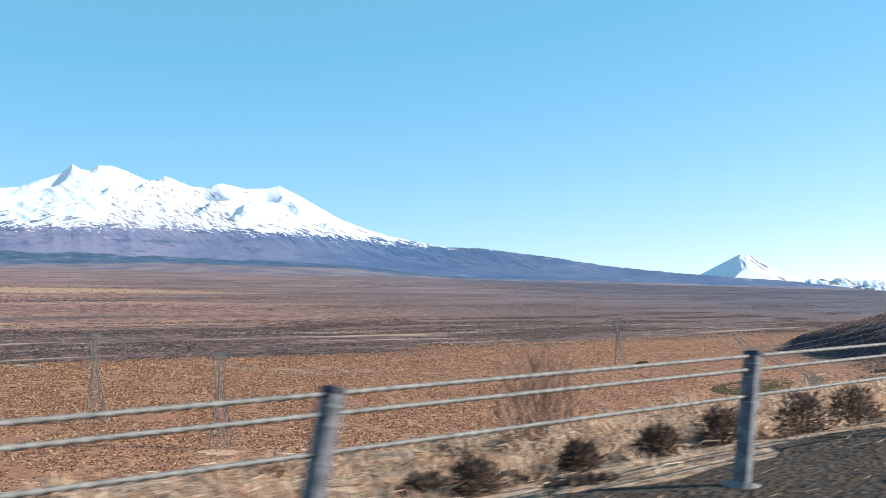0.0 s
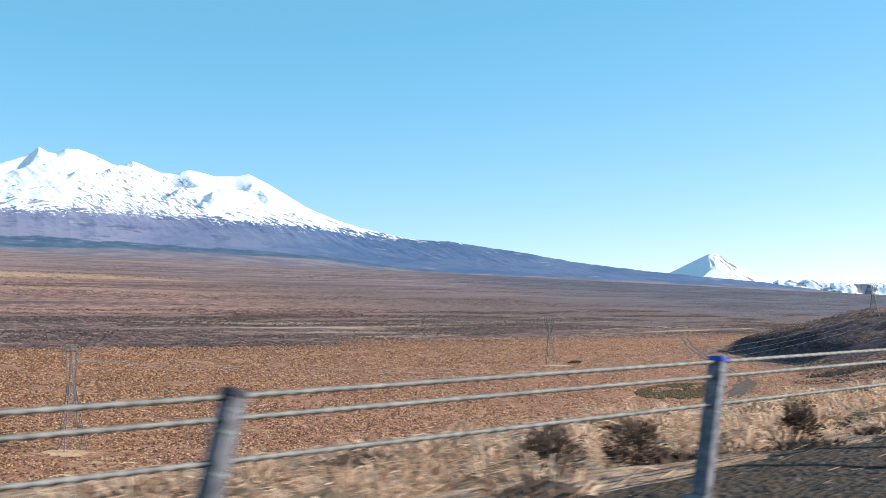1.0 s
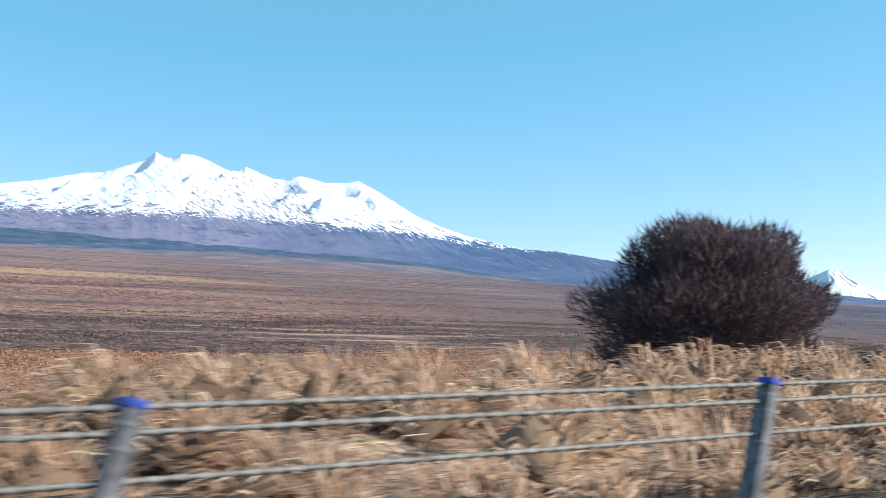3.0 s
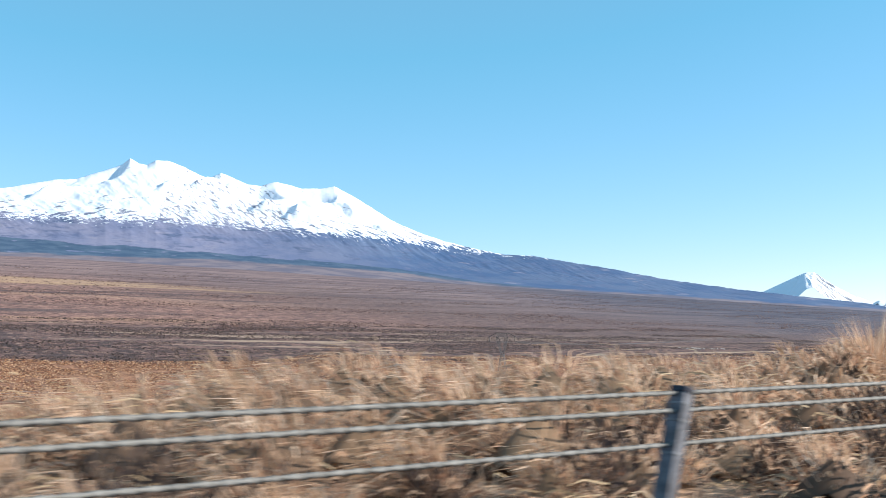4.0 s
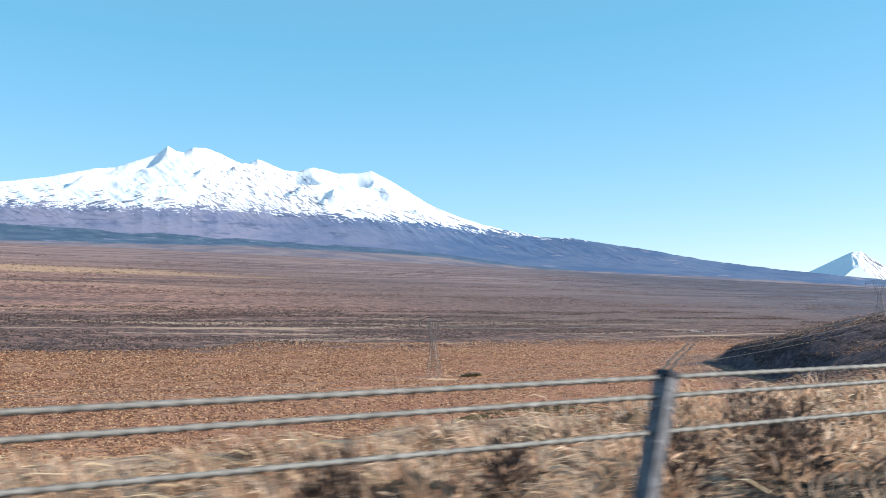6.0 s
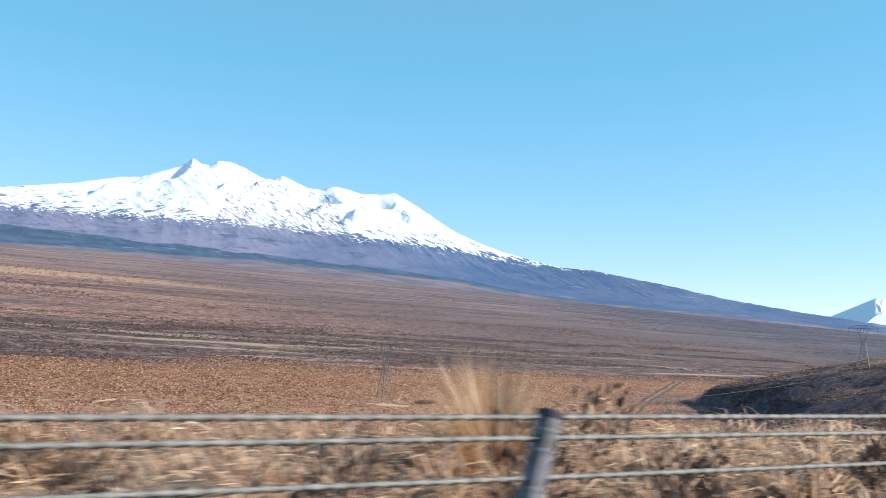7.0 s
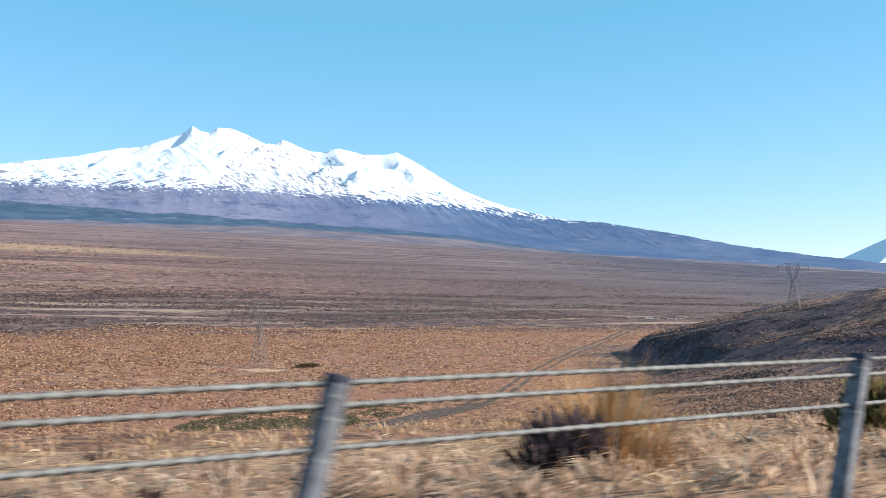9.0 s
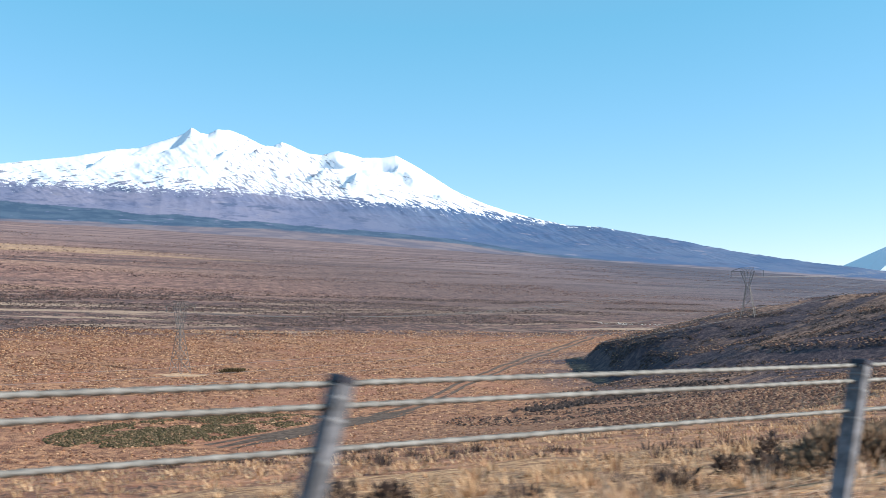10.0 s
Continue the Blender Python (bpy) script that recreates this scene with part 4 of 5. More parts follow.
def build_verge():
    x, w = (np.concatenate(q) for q in zip(jitter_grid(-8, 324, 0.75, 4.6, 0.34), jitter_grid(-8, 324, 4.6, 8.5, 0.5)))
    keep = (rng.random(len(x)) < np.where(w < 4.5, 0.95, 0.6)) & (w > 0.7 + 0.35 * vnoise(x / 2.1, x * 0, 19)) & clear_of_shrublets(x, w, 0.05)
    x, w = x[keep], w[keep]
    y = line_y(x) + w
    z = ground_z(x, y) - 0.03
    clump = fbm(x / 2.4, y / 1.6, 3, 77)
    tall = np.interp(x, [t[0] for t in TALL], [t[1] for t in TALL]) * (0.75 + 0.45 * clump) * np.where(w < 1.4, 0.6, 1.0) * rng.uniform(0.75, 1.25, len(x))
    tall = np.clip(tall, 0.12, 0.85)
    P = np.stack([x, y, z], 1)
    # each tussock is a dome, its skirt dark to stand for shade; some are all dead and dark
    cx, cw = jitter_grid(-8, 324, 0.9, 8.6, 0.85)
    cy = line_y(cx) + cw
    near_d, which = np.full(len(x), 9.0), np.zeros(len(x), int)
    order = np.argsort(cx)
    for i in order:
        sel = np.flatnonzero(np.abs(x - cx[i]) < 1.0)
        d = np.hypot(x[sel] - cx[i], y[sel] - cy[i])
        better = d < near_d[sel]
        near_d[sel[better]], which[sel[better]] = d[better], i
    dead = rng.random(len(cx)) < 0.12
    tall = np.clip(tall * (1.08 - 0.75 * np.clip(near_d / 0.5, 0, 1) ** 2) * np.where(dead[which], 0.85, 1.0), 0.1, 0.85)
    dark = dead[which] | (near_d > 0.6)
    pale = ~dark
    near = pale & (x < 250 + 8 * vnoise(y, x, 2))
    V, F = blades(P[near], tall[near], 0.34 + 0.5 * tall[near], 17, 0.016, 2.1, 0.5)
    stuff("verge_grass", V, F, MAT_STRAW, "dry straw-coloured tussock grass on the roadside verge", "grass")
    far = pale & ~near
    V, F = blades(P[far], tall[far], 0.34 + 0.5 * tall[far], 34, 0.018, 1.6, 0.4)
    stuff("brow_grass", V, F, MAT_BLOND, "golden tussock grass where the verge falls away", "grass")
    # bent flowering stalks that lie along the tops of the tussocks
    pick = rng.choice(np.flatnonzero(near), 15000)
    c = P[pick] + np.stack([rng.normal(0, 0.2, 15000), rng.normal(0, 0.2, 15000), tall[pick] * rng.uniform(0.45, 1.0, 15000)], 1)
    a = rng.normal(np.pi, 0.9, 15000)
    L = rng.uniform(0.14, 0.4, 15000)
    d = np.stack([np.cos(a), np.sin(a) * 0.7, rng.normal(0.0, 0.22, 15000)], 1) * L[:, None]
    s = np.stack([np.zeros(15000), np.zeros(15000), rng.uniform(0.0025, 0.005, 15000)], 1)
    V = np.stack([c - s, c + s, c + d * 0.55 + s + np.array([0, 0, 0.03]), c + d * 0.55 - s + np.array([0, 0, 0.03]), c + d], 1).reshape(-1, 3)
    i = np.arange(15000) * 5
    F = np.concatenate([np.stack([i, i + 1, i + 2], 1), np.stack([i, i + 2, i + 3], 1), np.stack([i + 3, i + 2, i + 4], 1)])
    stuff("grass_stalks", V, F, MAT_STALK, "pale bent stalks lying over the tussock grass", "grass")
    # dead clumps and low heath, plus dark blades as shade between the domes
    V, F = blades(P[dark], 0.85 * tall[dark], 0.28 + 0.4 * tall[dark], 26, 0.02, 1.5, 0.1)
    stuff("verge_scrub", V, F, MAT_SCRUB, "dark brown low heath and blades coloured for the shade between tussocks", "scrub")
    # fallen straw on the gravel
    n = 34000
    sx, sw = rng.uniform(-6, 320, n), np.abs(rng.normal(0, 0.75, n)) * -1.0 + 0.9
    sy = line_y(sx) + sw
    sz = ground_z(sx, sy) + 0.014
    a = rng.normal(-0.05, 0.3, n)
    L, wd = rng.uniform(0.06, 0.6, n), rng.uniform(0.003, 0.009, n)
    d = np.stack([np.cos(a), np.sin(a), rng.normal(0, 0.06, n)], 1) * L[:, None] / 2
    s = np.stack([-np.sin(a), np.cos(a), np.zeros(n)], 1) * wd[:, None]
    c = np.stack([sx, sy, sz], 1)
    V = np.stack([c - d - s, c + d - s, c + d + s, c - d + s], 1).reshape(-1, 3)
    i = np.arange(n) * 4
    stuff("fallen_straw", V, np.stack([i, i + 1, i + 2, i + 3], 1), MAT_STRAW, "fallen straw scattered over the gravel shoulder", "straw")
    # stones
    n = 11000
    sx, sw = rng.uniform(-6, 320, n), rng.uniform(-1.6, 1.0, n)
    sy = line_y(sx) + sw
    r = rng.uniform(0.012, 0.035, n)
    c = np.stack([sx, sy, ground_z(sx, sy) + r * 0.4], 1)
    octa = np.array([(1, 0, 0), (0, 1, 0), (-1, 0, 0), (0, -1, 0), (0, 0, 0.8), (0, 0, -0.8)])
    V = (c[:, None, :] + octa[None] * (r[:, None] * rng.uniform(0.6, 1.3, (n, 6)))[:, :, None]).reshape(-1, 3)
    f = np.array([(0, 1, 4), (1, 2, 4), (2, 3, 4), (3, 0, 4), (1, 0, 5), (2, 1, 5), (3, 2, 5), (0, 3, 5)])
    F = (np.arange(n)[:, None, None] * 6 + f[None]).reshape(-1, 3)
    stuff("loose_stones", V, F, MAT_STONE, "loose grey stones on the gravel shoulder", "stones")


def build_hummocks():
    """Rounded mops of drooping grass, shoulder to shoulder along the verge, each over an added dark core for the shade
    inside.
    """
    x, w = jitter_grid(-8, 262, 0.95, 4.8, 0.72)
    keep = (rng.random(len(x)) < 0.9 - 0.45 * smooth(246, 262, x)) & clear_of_shrublets(x, w, 0.2)
    x, w = x[keep], w[keep]
    y = line_y(x) + w
    z = ground_z(x, y)
    tall = np.interp(x, [t[0] for t in TALL], [t[1] for t in TALL])
    r = rng.uniform(0.24, 0.48, len(x)) * np.where(w < 1.5, 0.75, 1.0)
    h = np.clip(tall * rng.uniform(0.45, 1.0, len(x)) * np.where(w < 1.5, 0.7, 1.0), 0.12, 0.7)
    # filler against see-through, dark to stand for shade within the grass
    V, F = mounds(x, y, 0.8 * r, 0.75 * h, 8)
    stuff("tussock_cores", V, F, MAT_DULL, "dark filler cores for the shade inside roadside tussocks", "grass")
    m = 130
    n = len(x) * m
    R, H = np.repeat(r, m), np.repeat(h, m)
    C = np.repeat(np.stack([x, y, z], 1), m, 0)
    phi, q = rng.uniform(0, 2 * np.pi, n), rng.random(n)
    th = np.arccos(1 - 0.95 * q)
    out = np.stack([np.cos(phi), np.sin(phi), np.zeros(n)], 1)
    up = np.array([0, 0, 1.0])
    base = C + out * (0.8 * R * np.sin(th))[:, None] + up * (0.8 * H * np.cos(th))[:, None]
    L = rng.uniform(0.12, 0.3, n) * (0.6 + H)
    comb = np.array([-0.5, 0.1, 0.0])
    d1 = out * np.sin(th)[:, None] + up * (np.cos(th) + 0.35)[:, None] + comb + rng.normal(0, 0.3, (n, 3))
    d1 /= np.linalg.norm(d1, axis=1)[:, None]
    d2 = d1 + out * 0.5 - up * 0.9 + comb
    d2 /= np.linalg.norm(d2, axis=1)[:, None]
    side = np.cross(d1, rng.normal(size=(n, 3)))
    side *= (rng.uniform(0.004, 0.009, n) / np.linalg.norm(side, axis=1))[:, None]
    mid = base + d1 * (0.5 * L)[:, None]
    V = np.stack([base - side, base + side, mid - side, mid + side, mid + d2 * (0.6 * L)[:, None]], 1).reshape(-1, 3)
    i = np.arange(n) * 5
    F = np.concatenate([np.stack([i, i + 1, i + 3], 1), np.stack([i, i + 3, i + 2], 1), np.stack([i + 2, i + 3, i + 4], 1)])
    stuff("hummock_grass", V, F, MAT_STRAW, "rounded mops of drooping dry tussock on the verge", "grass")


def build_front_tufts():
    """Low grass growing out of the shoulder in front of the barrier."""
    n = 4600
    x, w = rng.uniform(-8, 322, n), rng.uniform(-1.6, 0.9, n)
    keep = fbm(x / 7, w * 0 + 0.5, 3, 29) + 0.6 * w - 0.9 * smooth(90, 70, x) + 1.6 * smooth(222, 242, x) > 0.15
    x, w = x[keep], w[keep]
    y = line_y(x) + w
    h = rng.uniform(0.08, 0.2, len(x))
    V, F = blades(np.stack([x, y, ground_z(x, y)], 1), h, 0.2 + h, 22, 0.014, 1.6, 0.2)
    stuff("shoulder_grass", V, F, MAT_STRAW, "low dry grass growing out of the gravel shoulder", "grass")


MAT_STONE = leaf_material("loose_stone", [(0.08, 0.075, 0.07), (0.16, 0.15, 0.14), (0.24, 0.22, 0.2), (0.12, 0.1, 0.09)], 0.9, 0.0)


def mounds(x, y, r, h, sides=6):
    """Low ragged tufts with a raised rim of points."""
    n = len(x)
    z = ground_z(x, y)
    a = np.arange(sides) * 2 * np.pi / sides
    a = a[None, :] + rng.uniform(0, 2, (n, 1)) + rng.normal(0, 0.15, (n, sides))
    rr = r[:, None] * rng.uniform(0.65, 1.3, (n, sides))
    ring = np.stack([x[:, None] + rr * np.cos(a), y[:, None] + rr * np.sin(a), z[:, None] + np.where(np.arange(sides) % 2 == 0, 0.3, -0.1)[None] * h[:, None]], -1)
    top = np.stack([x + rng.normal(0, 0.2, n) * r, y + rng.normal(0, 0.2, n) * r, z + h], -1)[:, None, :]
    V = np.concatenate([ring, top], 1).reshape(-1, 3)
    i = np.arange(n)[:, None] * (sides + 1)
    j = np.arange(sides)[None, :]
    F = np.stack([i + j, i + (j + 1) % sides, np.broadcast_to(i + sides, (n, sides))], -1).reshape(-1, 3)
    return V, F


def off_track(x, y):
    d = np.full(len(x), 1e9)
    for (ax, ay), (bx, by) in zip(TRACK, TRACK[1:]):
        L2 = (bx - ax) ** 2 + (by - ay) ** 2
        t = np.clip(((x - ax) * (bx - ax) + (y - ay) * (by - ay)) / L2, 0, 1)
        d = np.minimum(d, np.hypot(x - ax - t * (bx - ax), y - ay - t * (by - ay)))
    for px, py in ((139, 203), (409, 288)):
        d = np.minimum(d, np.hypot((x - px) * 0.5, y - py) - 1.5)
    return d


def build_plain_tufts():
    # the gully side and the golden plain
    n = 140000
    u, v = rng.random(n), rng.random(n)
    d = 30 + 400 * np.sqrt(0.02 + 0.98 * u)
    a = np.radians(8 + 62 * v)
    x = 60 + 0.62 * d * np.tan(a) * 1.1 + rng.uniform(-40, 90, n)
    y = -10 + d
    keep = (y < 405 + 22 * vnoise(x / 60, y / 60, 3)) & (y - line_y(x) > 9) & (fbm(x / 9, y / 9, 3, 8) > -0.55)
    keep &= off_track(x, y) > 3.2
    x, y = x[keep], y[keep]
    r = rng.uniform(0.16, 0.48, len(x)) * (0.7 + 0.0011 * y)
    V, F = mounds(x, y, r, r * rng.uniform(0.5, 0.9, len(x)), 5)
    stuff("plain_tussocks", V, F, MAT_TUFT, "golden-brown tussocks covering the plain below the road", "tussock grass")
    # slope beside the road where it falls open: leaves close by, plain tufts further down
    Vs, Fs, k = [], [], 0
    for x0, x1, w0, w1, cell, m, low, top in ((212, 320, 4.5, 16, 0.5, 18, 0.08, 0.2), (212, 350, 16, 34, 0.75, 16, 0.1, 0.26), (225, 400, 34, 62, 1.1, 14, 0.14, 0.34)):
        x, w = jitter_grid(x0, x1, w0, w1, cell)
        keep = fbm(x / 3, w / 2, 2, 39) > -0.5
        x, w = x[keep], w[keep]
        y = line_y(x) + w
        tall = rng.uniform(low, top, len(x)) * (0.8 + 0.4 * vnoise(x / 4, w / 3, 38))
        V, F = blades(np.stack([x, y, ground_z(x, y) - 0.03], 1), tall, 0.25 + 1.1 * tall, m, 0.02 + 0.0004 * w0, 2.2, 0.35)
        Vs.append(V)
        Fs.append(F + k)
        k += len(V)
    stuff("slope_grass", np.concatenate(Vs), np.concatenate(Fs), MAT_BLOND, "golden tussock grass on the slope below the road", "grass")
    x, w = jitter_grid(206, 470, 48, 140, 0.8)
    keep = rng.random(len(x)) < 0.85
    x, w = x[keep], w[keep]
    y = line_y(x) + w
    r = rng.uniform(0.14, 0.34, len(x)) * (0.75 + 0.004 * w)
    V, F = mounds(x, y, r, r * rng.uniform(0.45, 0.85, len(x)), 5)
    stuff("slope_tussocks", V, F, MAT_SLOPE, "golden-brown tussocks on the slope below the road", "tussock grass")
    # dark scrub on the old terraces
    n = 60000
    x, y = rng.uniform(150, 1050, n), rng.uniform(375, 640, n)
    band = fbm(x / 130, y / 22, 4, 33)
    keep = (band > 0.0) & (y > 395 + 22 * vnoise(x / 60, y / 60, 3))
    x, y = x[keep], y[keep]
    r = rng.uniform(0.2, 0.7, len(x))
    V, F = mounds(x, y, r, r * rng.uniform(0.5, 0.9, len(x)), 5)
    stuff("terrace_scrub", V, F, MAT_SCRUB, "dark scrub in bands on old river terraces", "scrub")
    # scattered far bushes
    n = 80000
    y = 560 + 1500 * rng.random(n) ** 1.6
    x = 150 + y * rng.uniform(0.05, 2.4, n)
    keep = fbm(x / 160, y / 40, 3, 51) > 0.3
    x, y = x[keep], y[keep]
    r = rng.uniform(0.3, 0.8, len(x)) * (0.7 + y / 1500)
    V, F = mounds(x, y, r, r * rng.uniform(0.5, 0.9, len(x)), 5)
    stuff("far_bushes", V, F, MAT_FARSCRUB, "scattered dark bushes far out on the plain", "bushes")
    # heath on the spur
    n = 70000
    x, y = rng.uniform(430, 640, n), rng.uniform(40, 330, n)
    keep = (ground_z(x, y) > plain_z(x, y) + 1.5) & (fbm(x / 7, y / 55, 3, 71) > -0.3)
    x, y = x[keep], y[keep]
    r = rng.uniform(0.2, 0.55, len(x))
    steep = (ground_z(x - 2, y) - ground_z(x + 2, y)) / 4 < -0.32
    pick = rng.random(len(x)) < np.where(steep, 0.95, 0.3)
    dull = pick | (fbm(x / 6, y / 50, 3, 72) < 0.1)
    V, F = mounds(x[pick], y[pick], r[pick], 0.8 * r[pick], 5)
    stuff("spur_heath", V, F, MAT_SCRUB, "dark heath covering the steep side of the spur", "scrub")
    V, F = mounds(x[~dull], y[~dull], r[~dull], 0.6 * r[~dull], 5)
    stuff("spur_tussocks", V, F, MAT_SLOPE, "golden tussocks on top of the spur", "tussock grass")
    # green scrub in the gully
    n = 9000
    a, q = rng.uniform(0, 2 * np.pi, n), rng.random(n) ** 0.6
    x, y = 377 + 34 * q * np.cos(a), 207 + 13 * q * np.sin(a) + 0.16 * 34 * q * np.cos(a)
    keep = (fbm(x / 7, y / 5, 3, 44) > -0.45) & (off_track(x, y) > 4)
    x, y = x[keep], y[keep]
    r = rng.uniform(0.15, 0.5, len(x))
    V, F = mounds(x, y, r, 0.8 * r, 7)
    stuff("gully_scrub", V, F, MAT_BROOM, "dark olive scrub in the damp gully", "scrub")


build_verge()
build_hummocks()
build_front_tufts()
build_plain_tufts()


def build_gully_heath():
    """Dark heath trailing along the foot of the spur, and patches on the open slope by the road."""
    t = rng.uniform(0, 4, 1100)
    x = np.interp(t, range(5), (462, 472, 482, 492, 500)) + rng.normal(0, 2.4, 1100)
    y = np.interp(t, range(5), (196, 195, 191, 184, 172)) + rng.normal(0, 3.4, 1100)
    u = rng.uniform(262, 345, 1500)
    v = line_y(u) + rng.uniform(2, 40, 1500)
    keep = fbm(u / 5, v / 4, 2, 15) > 0.25
    r = rng.uniform(0.3, 0.9, 1100)
    V, F = mounds(x, y, r, 0.8 * r, 6)
    stuff("gully_heath", V, F, MAT_SCRUB, "dark heath trailing along the foot of the spur", "scrub")
    u, v = u[keep], v[keep]
    h = rng.uniform(0.1, 0.24, len(u))
    V, F = blades(np.stack([u, v, ground_z(u, v)], 1), h, 0.25 + h, 24, 0.02, 1.5, 0.1)
    stuff("slope_heath", V, F, MAT_SCRUB, "low dark heath in patches on the open slope", "scrub")


build_gully_heath()


def build_pale_stones():
    """Bare pumice showing white in the old river bed."""
    x = np.concatenate([rng.normal(771, 5, 30), rng.normal(753, 3, 15), rng.normal(790, 9, 15)])
    y = 461 + rng.normal(0, 3, len(x))
    r = rng.uniform(0.2, 0.6, len(x))
    V, F = mounds(x, y, r, 0.9 * r, 6)
    stuff("pale_boulders", V, F, plain_material("white_pumice", (0.65, 0.63, 0.6), 0.9, 0, 0.15, 1.0), "pale pumice boulders bare in the old river bed", "stones")


build_pale_stones()


def build_verge_heath():
    """Small round shrublets of dark heath standing in the front of the verge grass."""
    Vs, Fs, n = [], [], 0
    x = -6.0
    i = 0
    while x < 300:
        x += float(rng.uniform(0.3, 1.3))
        if vnoise(x / 14, 0.5, 23) < -0.45:
            continue
        w = float(rng.choice((rng.uniform(0.75, 1.35), rng.uniform(1.2, 2.6)))) + 3.5 * float(smooth(240, 262, x)) * float(rng.random())
        y = float(line_y(x)) + w
        r = float(rng.uniform(0.15, 0.32))
        r *= 1 - 0.45 * float(smooth(240, 250, x)) + 0.35 * float(smooth(76, 84, x) * smooth(142, 134, x) + smooth(176, 186, x))
        h = (r * float(rng.uniform(0.75, 1.1)) + 0.14) * (1 - 0.55 * float(smooth(240, 250, x))) * float(smooth(80, 130, x))
        V, F = sprays((x, y, float(ground_z(x, y)) + 0.25 * h), i, (0, 0, 0.5), (r, 0.8 * r, h), 260, 0.07, 0.014)
        Vs.append(V)
        Fs.append(F + n)
        n += len(V)
        i += 1
    stuff("verge_heath", np.concatenate(Vs), np.concatenate(Fs), MAT_SHRUBLET, "small round dark heath shrublets among the roadside tussocks", "scrub")


build_verge_heath()


# ---------------------------------------------------------------- single bushes and tall tussocks
def bush(name, x, y, radii, m, leaf, label, seed, length=0.2, width=0.016, axis=(0, 0, 0.9), stems=14, category="bush", thick=0.028, bark=None):
    z = float(ground_z(x, y)) - 0.04
    b = empty(name, pose(x, y, z))
    V, F = sprays((0, 0, 0.42 * radii[2]), seed, axis, (radii[0], radii[1], radii[2] * 0.53), m, length, width)
    me = mesh_np("foliage", V, F)
    me.materials.append(leaf)
    new("foliage", me).parent = b
    bm = bmesh.new()
    rnd = random.Random(seed)
    for _ in range(stems):
        a = rnd.uniform(0, 2 * math.pi)
        q = rnd.uniform(0.2, 0.75)
        foot = Vector((0.12 * radii[0] * math.cos(a), 0.12 * radii[1] * math.sin(a), 0))
        knee = Vector((0.5 * q * radii[0] * math.cos(a), 0.5 * q * radii[1] * math.sin(a), 0.4 * radii[2]))
        tip = Vector((q * radii[0] * math.cos(a + 0.3), q * radii[1] * math.sin(a + 0.3), radii[2] * rnd.uniform(0.7, 0.95)))
        strut(bm, foot, knee, thick)
        strut(bm, knee, tip, 0.55 * thick)
    part("branch_work", bm, bark or MAT_STEM, b)
    return tagged(b, label, category)


def tussock(x, y, h, r, m, leaf, label, width=0.014, spread=1.25):
    t = empty("tussock", pose(x, y, float(ground_z(x, y)) - 0.04))
    V, F = blades(np.array([[0, 0, 0.0]]), np.array([h]), np.array([r]), int(m * 1.7), width, spread, 0.12)
    me = mesh_np("leaves", V, F)
    me.materials.append(leaf)
    new("leaves", me).parent = t
    bm = bmesh.new()
    bmesh.ops.create_icosphere(bm, subdivisions=2, radius=1.0, matrix=Matrix.Diagonal((0.55 * r, 0.55 * r, 0.3 * h, 1)))
    rnd = random.Random(m + int(x))
    for v in bm.verts:
        v.co *= 1 + rnd.uniform(-0.18, 0.18)
    part("root_mound", bm, MAT_SCRUB, t, "dark matted foot of the tussock")
    return tagged(t, label, "tussock grass", group="tall tussocks")


MAT_STEM = plain_material("dark_bark", (0.06, 0.045, 0.038), 0.9, 0, 0.3, 20)
for i, (sx, sw, r) in enumerate(SHRUBLETS):
    b = bush("heath_shrublet", sx, float(line_y(sx)) + sw, (r, 0.85 * r, 1.55 * r), 900, MAT_SHRUBLET, "small round dark brown heath shrublet among verge tussocks", 30 + i, 0.06, 0.007, (0, 0, 0.4), 7, "shrub", 0.008)
    tagged(b, group="heath shrublets")
bush("heath_bush", 92.75, -0.95, (1.38, 1.2, 1.85), 34000, MAT_TWIG, "large dark twiggy heath bush behind the barrier", 4, 0.15, 0.007, (0, 0, 0.6))
bush("heath_bush", 83.3, -0.1, (1.5, 0.9, 0.8), 4200, MAT_TWIG, "low dark heath bush in pale grass", 5, 0.22, 0.014)
bush("heath_bush", 237.4, -10.9, (0.66, 0.6, 0.82), 9000, MAT_TWIG, "dark heath bush beside a ginger tussock", 6, 0.13, 0.009, (0, 0, 0.5))
bush("heath_bush", 212.1, -10.6, (0.72, 0.65, 0.62), 4200, MAT_SCRUB, "brown heath bush on the grassy verge", 7, 0.2, 0.014)
bush("heath_bush", 143.7, -6.9, (0.7, 0.6, 0.55), 2200, MAT_TWIG, "small brown heath bush on the grassy verge", 8, 0.16, 0.013)
bush("heath_bush", 74.6, -1.6, (0.45, 0.4, 0.45), 1300, MAT_TWIG, "small dark heath bush below a ginger tussock", 9, 0.16, 0.013)
bush("twiggy_shrub", 8.9, 3.9, (0.5, 0.4, 0.85), 300, MAT_PINK, "sparse brown twiggy shrub on the verge", 10, 0.3, 0.007, (0, 0, 1.6), 26, "shrub", 0.008, MAT_PINKBARK)
bush("twiggy_shrub", 47.8, 2.1, (0.6, 0.4, 0.75), 300, MAT_PINK, "sparse brown twiggy shrub on the verge", 12, 0.3, 0.007, (0, 0, 1.6), 30, "shrub", 0.008, MAT_PINKBARK)
bush("heath_bush", 280.5, -13.8, (0.75, 0.5, 0.36), 5000, MAT_DULL, "grey-brown scrubby bush close behind the barrier", 16, 0.08, 0.012)
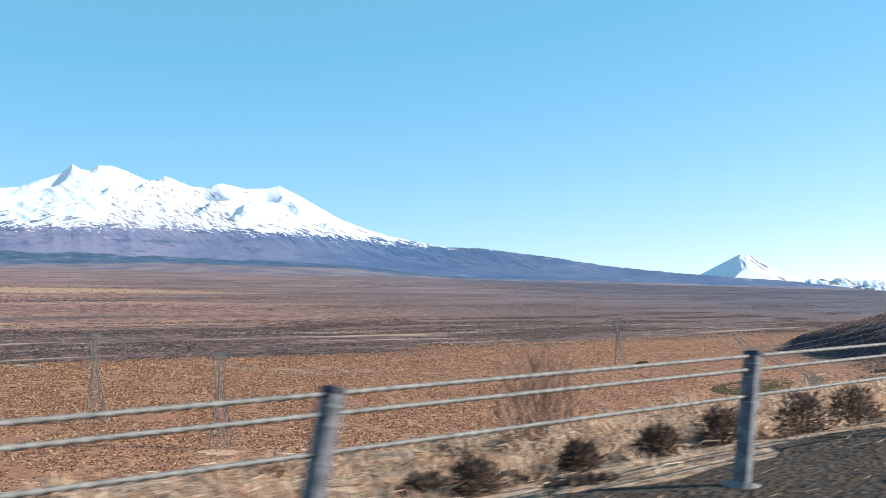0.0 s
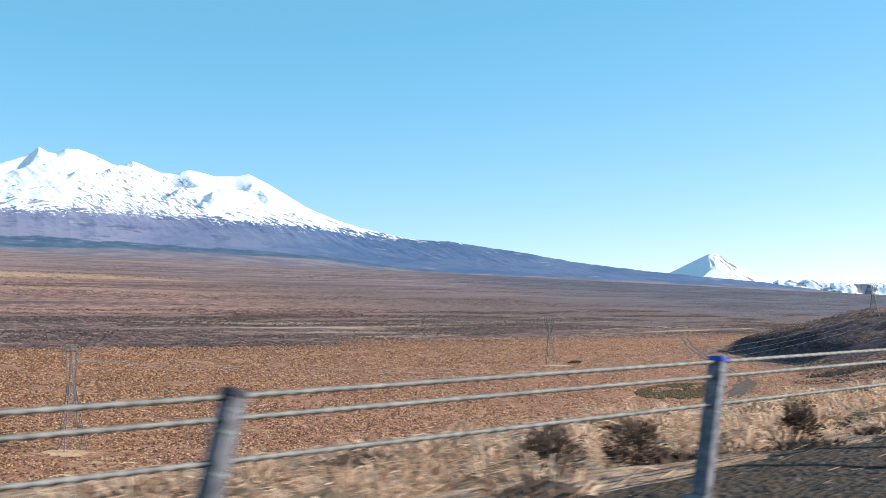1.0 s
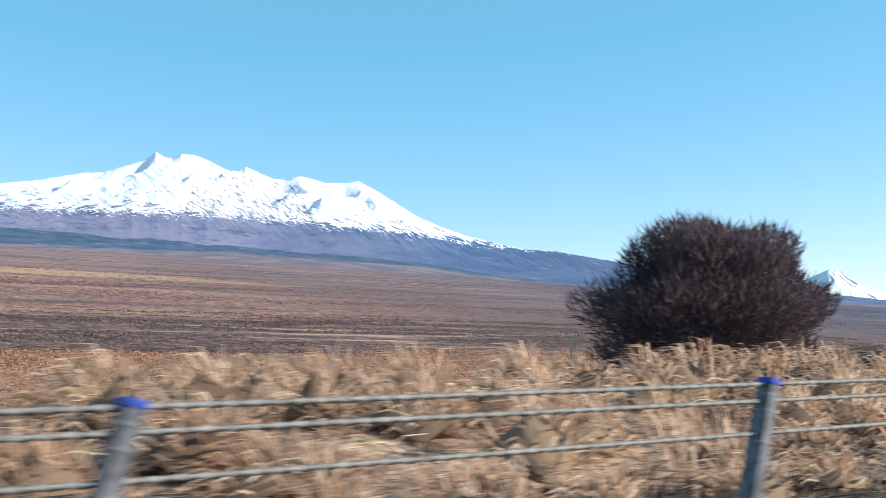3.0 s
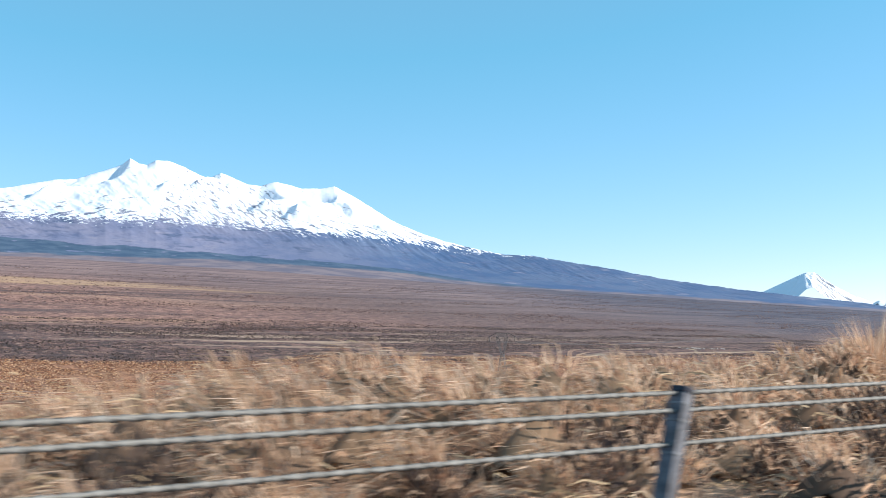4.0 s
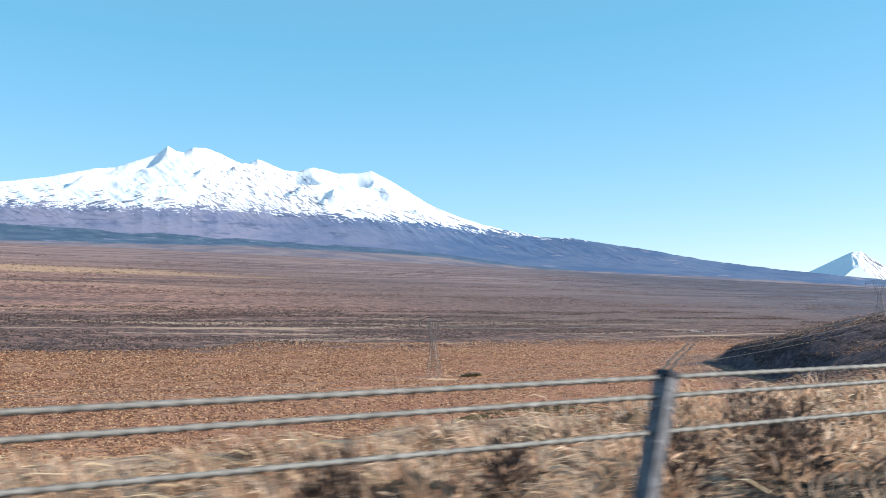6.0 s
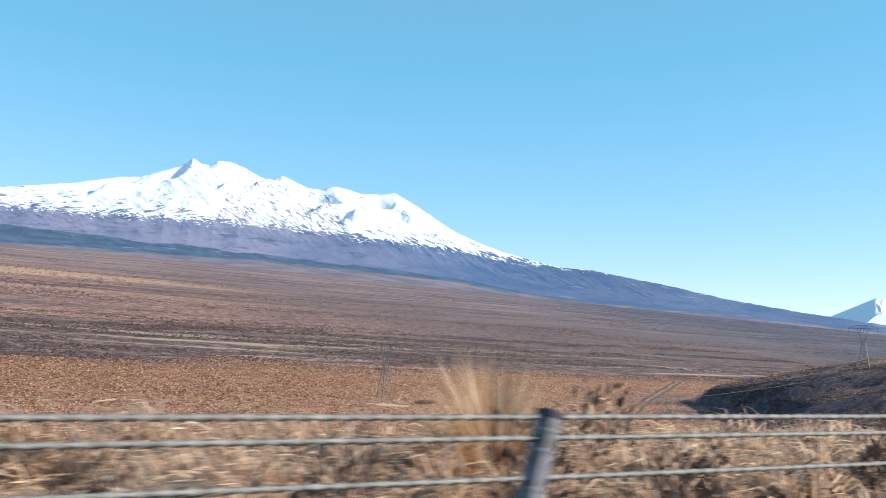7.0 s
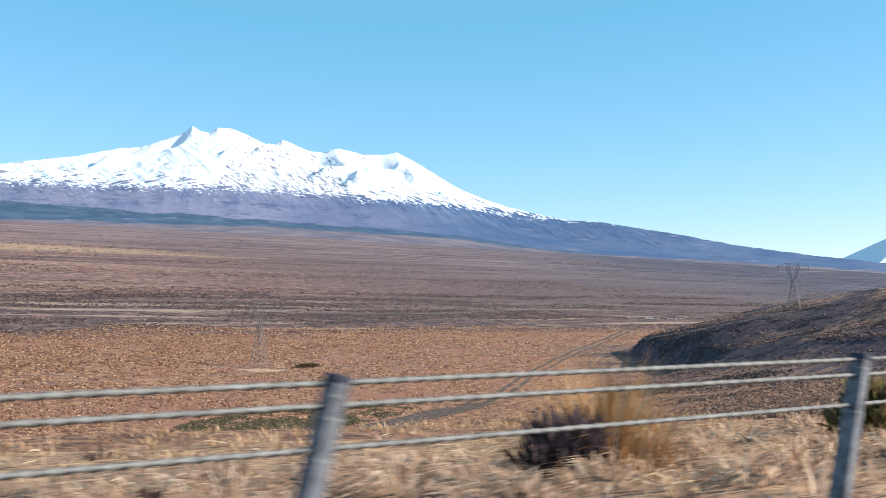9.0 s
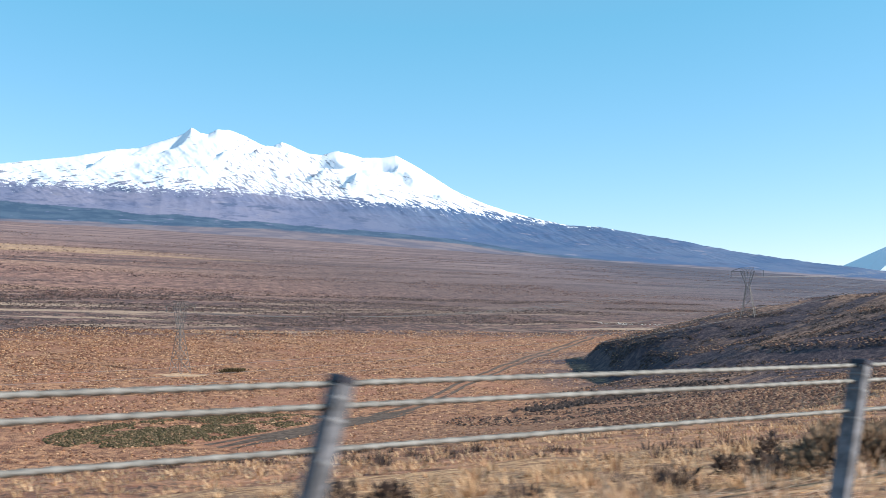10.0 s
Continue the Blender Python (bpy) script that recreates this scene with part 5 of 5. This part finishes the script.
bush("heath_bush", 282.4, -14.2, (0.6, 0.5, 0.3), 2500, MAT_SHRUBLET, "small brown heath bush close behind the barrier", 17, 0.14, 0.014)
bush("leafy_bush", 255.7, -12.1, (0.5, 0.42, 0.66), 1700, MAT_GREEN, "yellow-green leafy bush on the falling slope", 13, 0.14, 0.02)
bush("pylon_scrub", 428, 293, (4.5, 1.3, 1.0), 900, MAT_BROOM, "dark olive scrub beside a pylon's foot", 15, 0.6, 0.12, (0, 0, 0.8), 8, "scrub")
tussock(75.1, -0.1, 1.15, 0.62, 900, MAT_PALEGINGER, "tall ginger tussock standing above pale grass")
tussock(238.9, -11.0, 0.95, 0.9, 900, MAT_PALEGINGER, "tall ginger tussock beside a dark heath bush")
bush("heath_bush", 251.35, -12.45, (0.38, 0.3, 0.5), 900, MAT_TWIG, "small dark heath bush touching a ginger tussock", 18, 0.16, 0.013)
tussock(251.9, -12.3, 0.85, 0.75, 420, MAT_GINGER, "ginger tussock on the falling slope")
tussock(129.6, -4.4, 0.72, 0.6, 420, MAT_STRAW, "tall straw tussock on the bank")
tussock(121.5, -4.6, 0.75, 0.6, 420, MAT_STRAW, "tall straw tussock on the bank")
tussock(133.6, -5.2, 0.6, 0.5, 420, MAT_GINGER, "ginger tussock on the bank")
tussock(196.7, -10.6, 0.8, 0.55, 420, MAT_PALEGINGER, "tall pale ginger tussock on the verge")
tussock(142.6, -7.6, 0.48, 0.4, 360, MAT_STRAW, "tall straw tussock on the verge")


# ---------------------------------------------------------------- litter on the shoulder
def litter(name, x, y, size, turn, material_, label, dent):
    bm = bmesh.new()
    bmesh.ops.create_cone(bm, cap_ends=True, segments=12, radius1=size[0], radius2=size[0] * dent, depth=size[1], matrix=pose(0, 0, 0, 0, 90, 0))
    rnd = random.Random(int(x))
    for v in bm.verts:
        v.co *= 1 + rnd.uniform(-0.15, 0.15)
    bevel(bm, 0.004)
    me = bpy.data.meshes.new(name)
    bm.to_mesh(me)
    bm.free()
    me.materials.append(material_)
    ob = new(name, me)
    ob.matrix_world = pose(x, y, float(ground_z(x, y)) + 0.03 + size[0] * 0.8, 0, 0, turn)
    tagged(ob, label, "litter", group="litter")


litter("plastic_bottle", 59.4, -2.45, (0.05, 0.17), 20, plain_material("teal_plastic", (0.05, 0.3, 0.3), 0.35), "crushed teal plastic bottle lying in the dry grass", 0.55)
litter("drink_can", 143.0, -9.2, (0.034, 0.11), 60, plain_material("white_can", (0.75, 0.72, 0.7), 0.4), "dented white drink can on the gravel shoulder", 0.9)
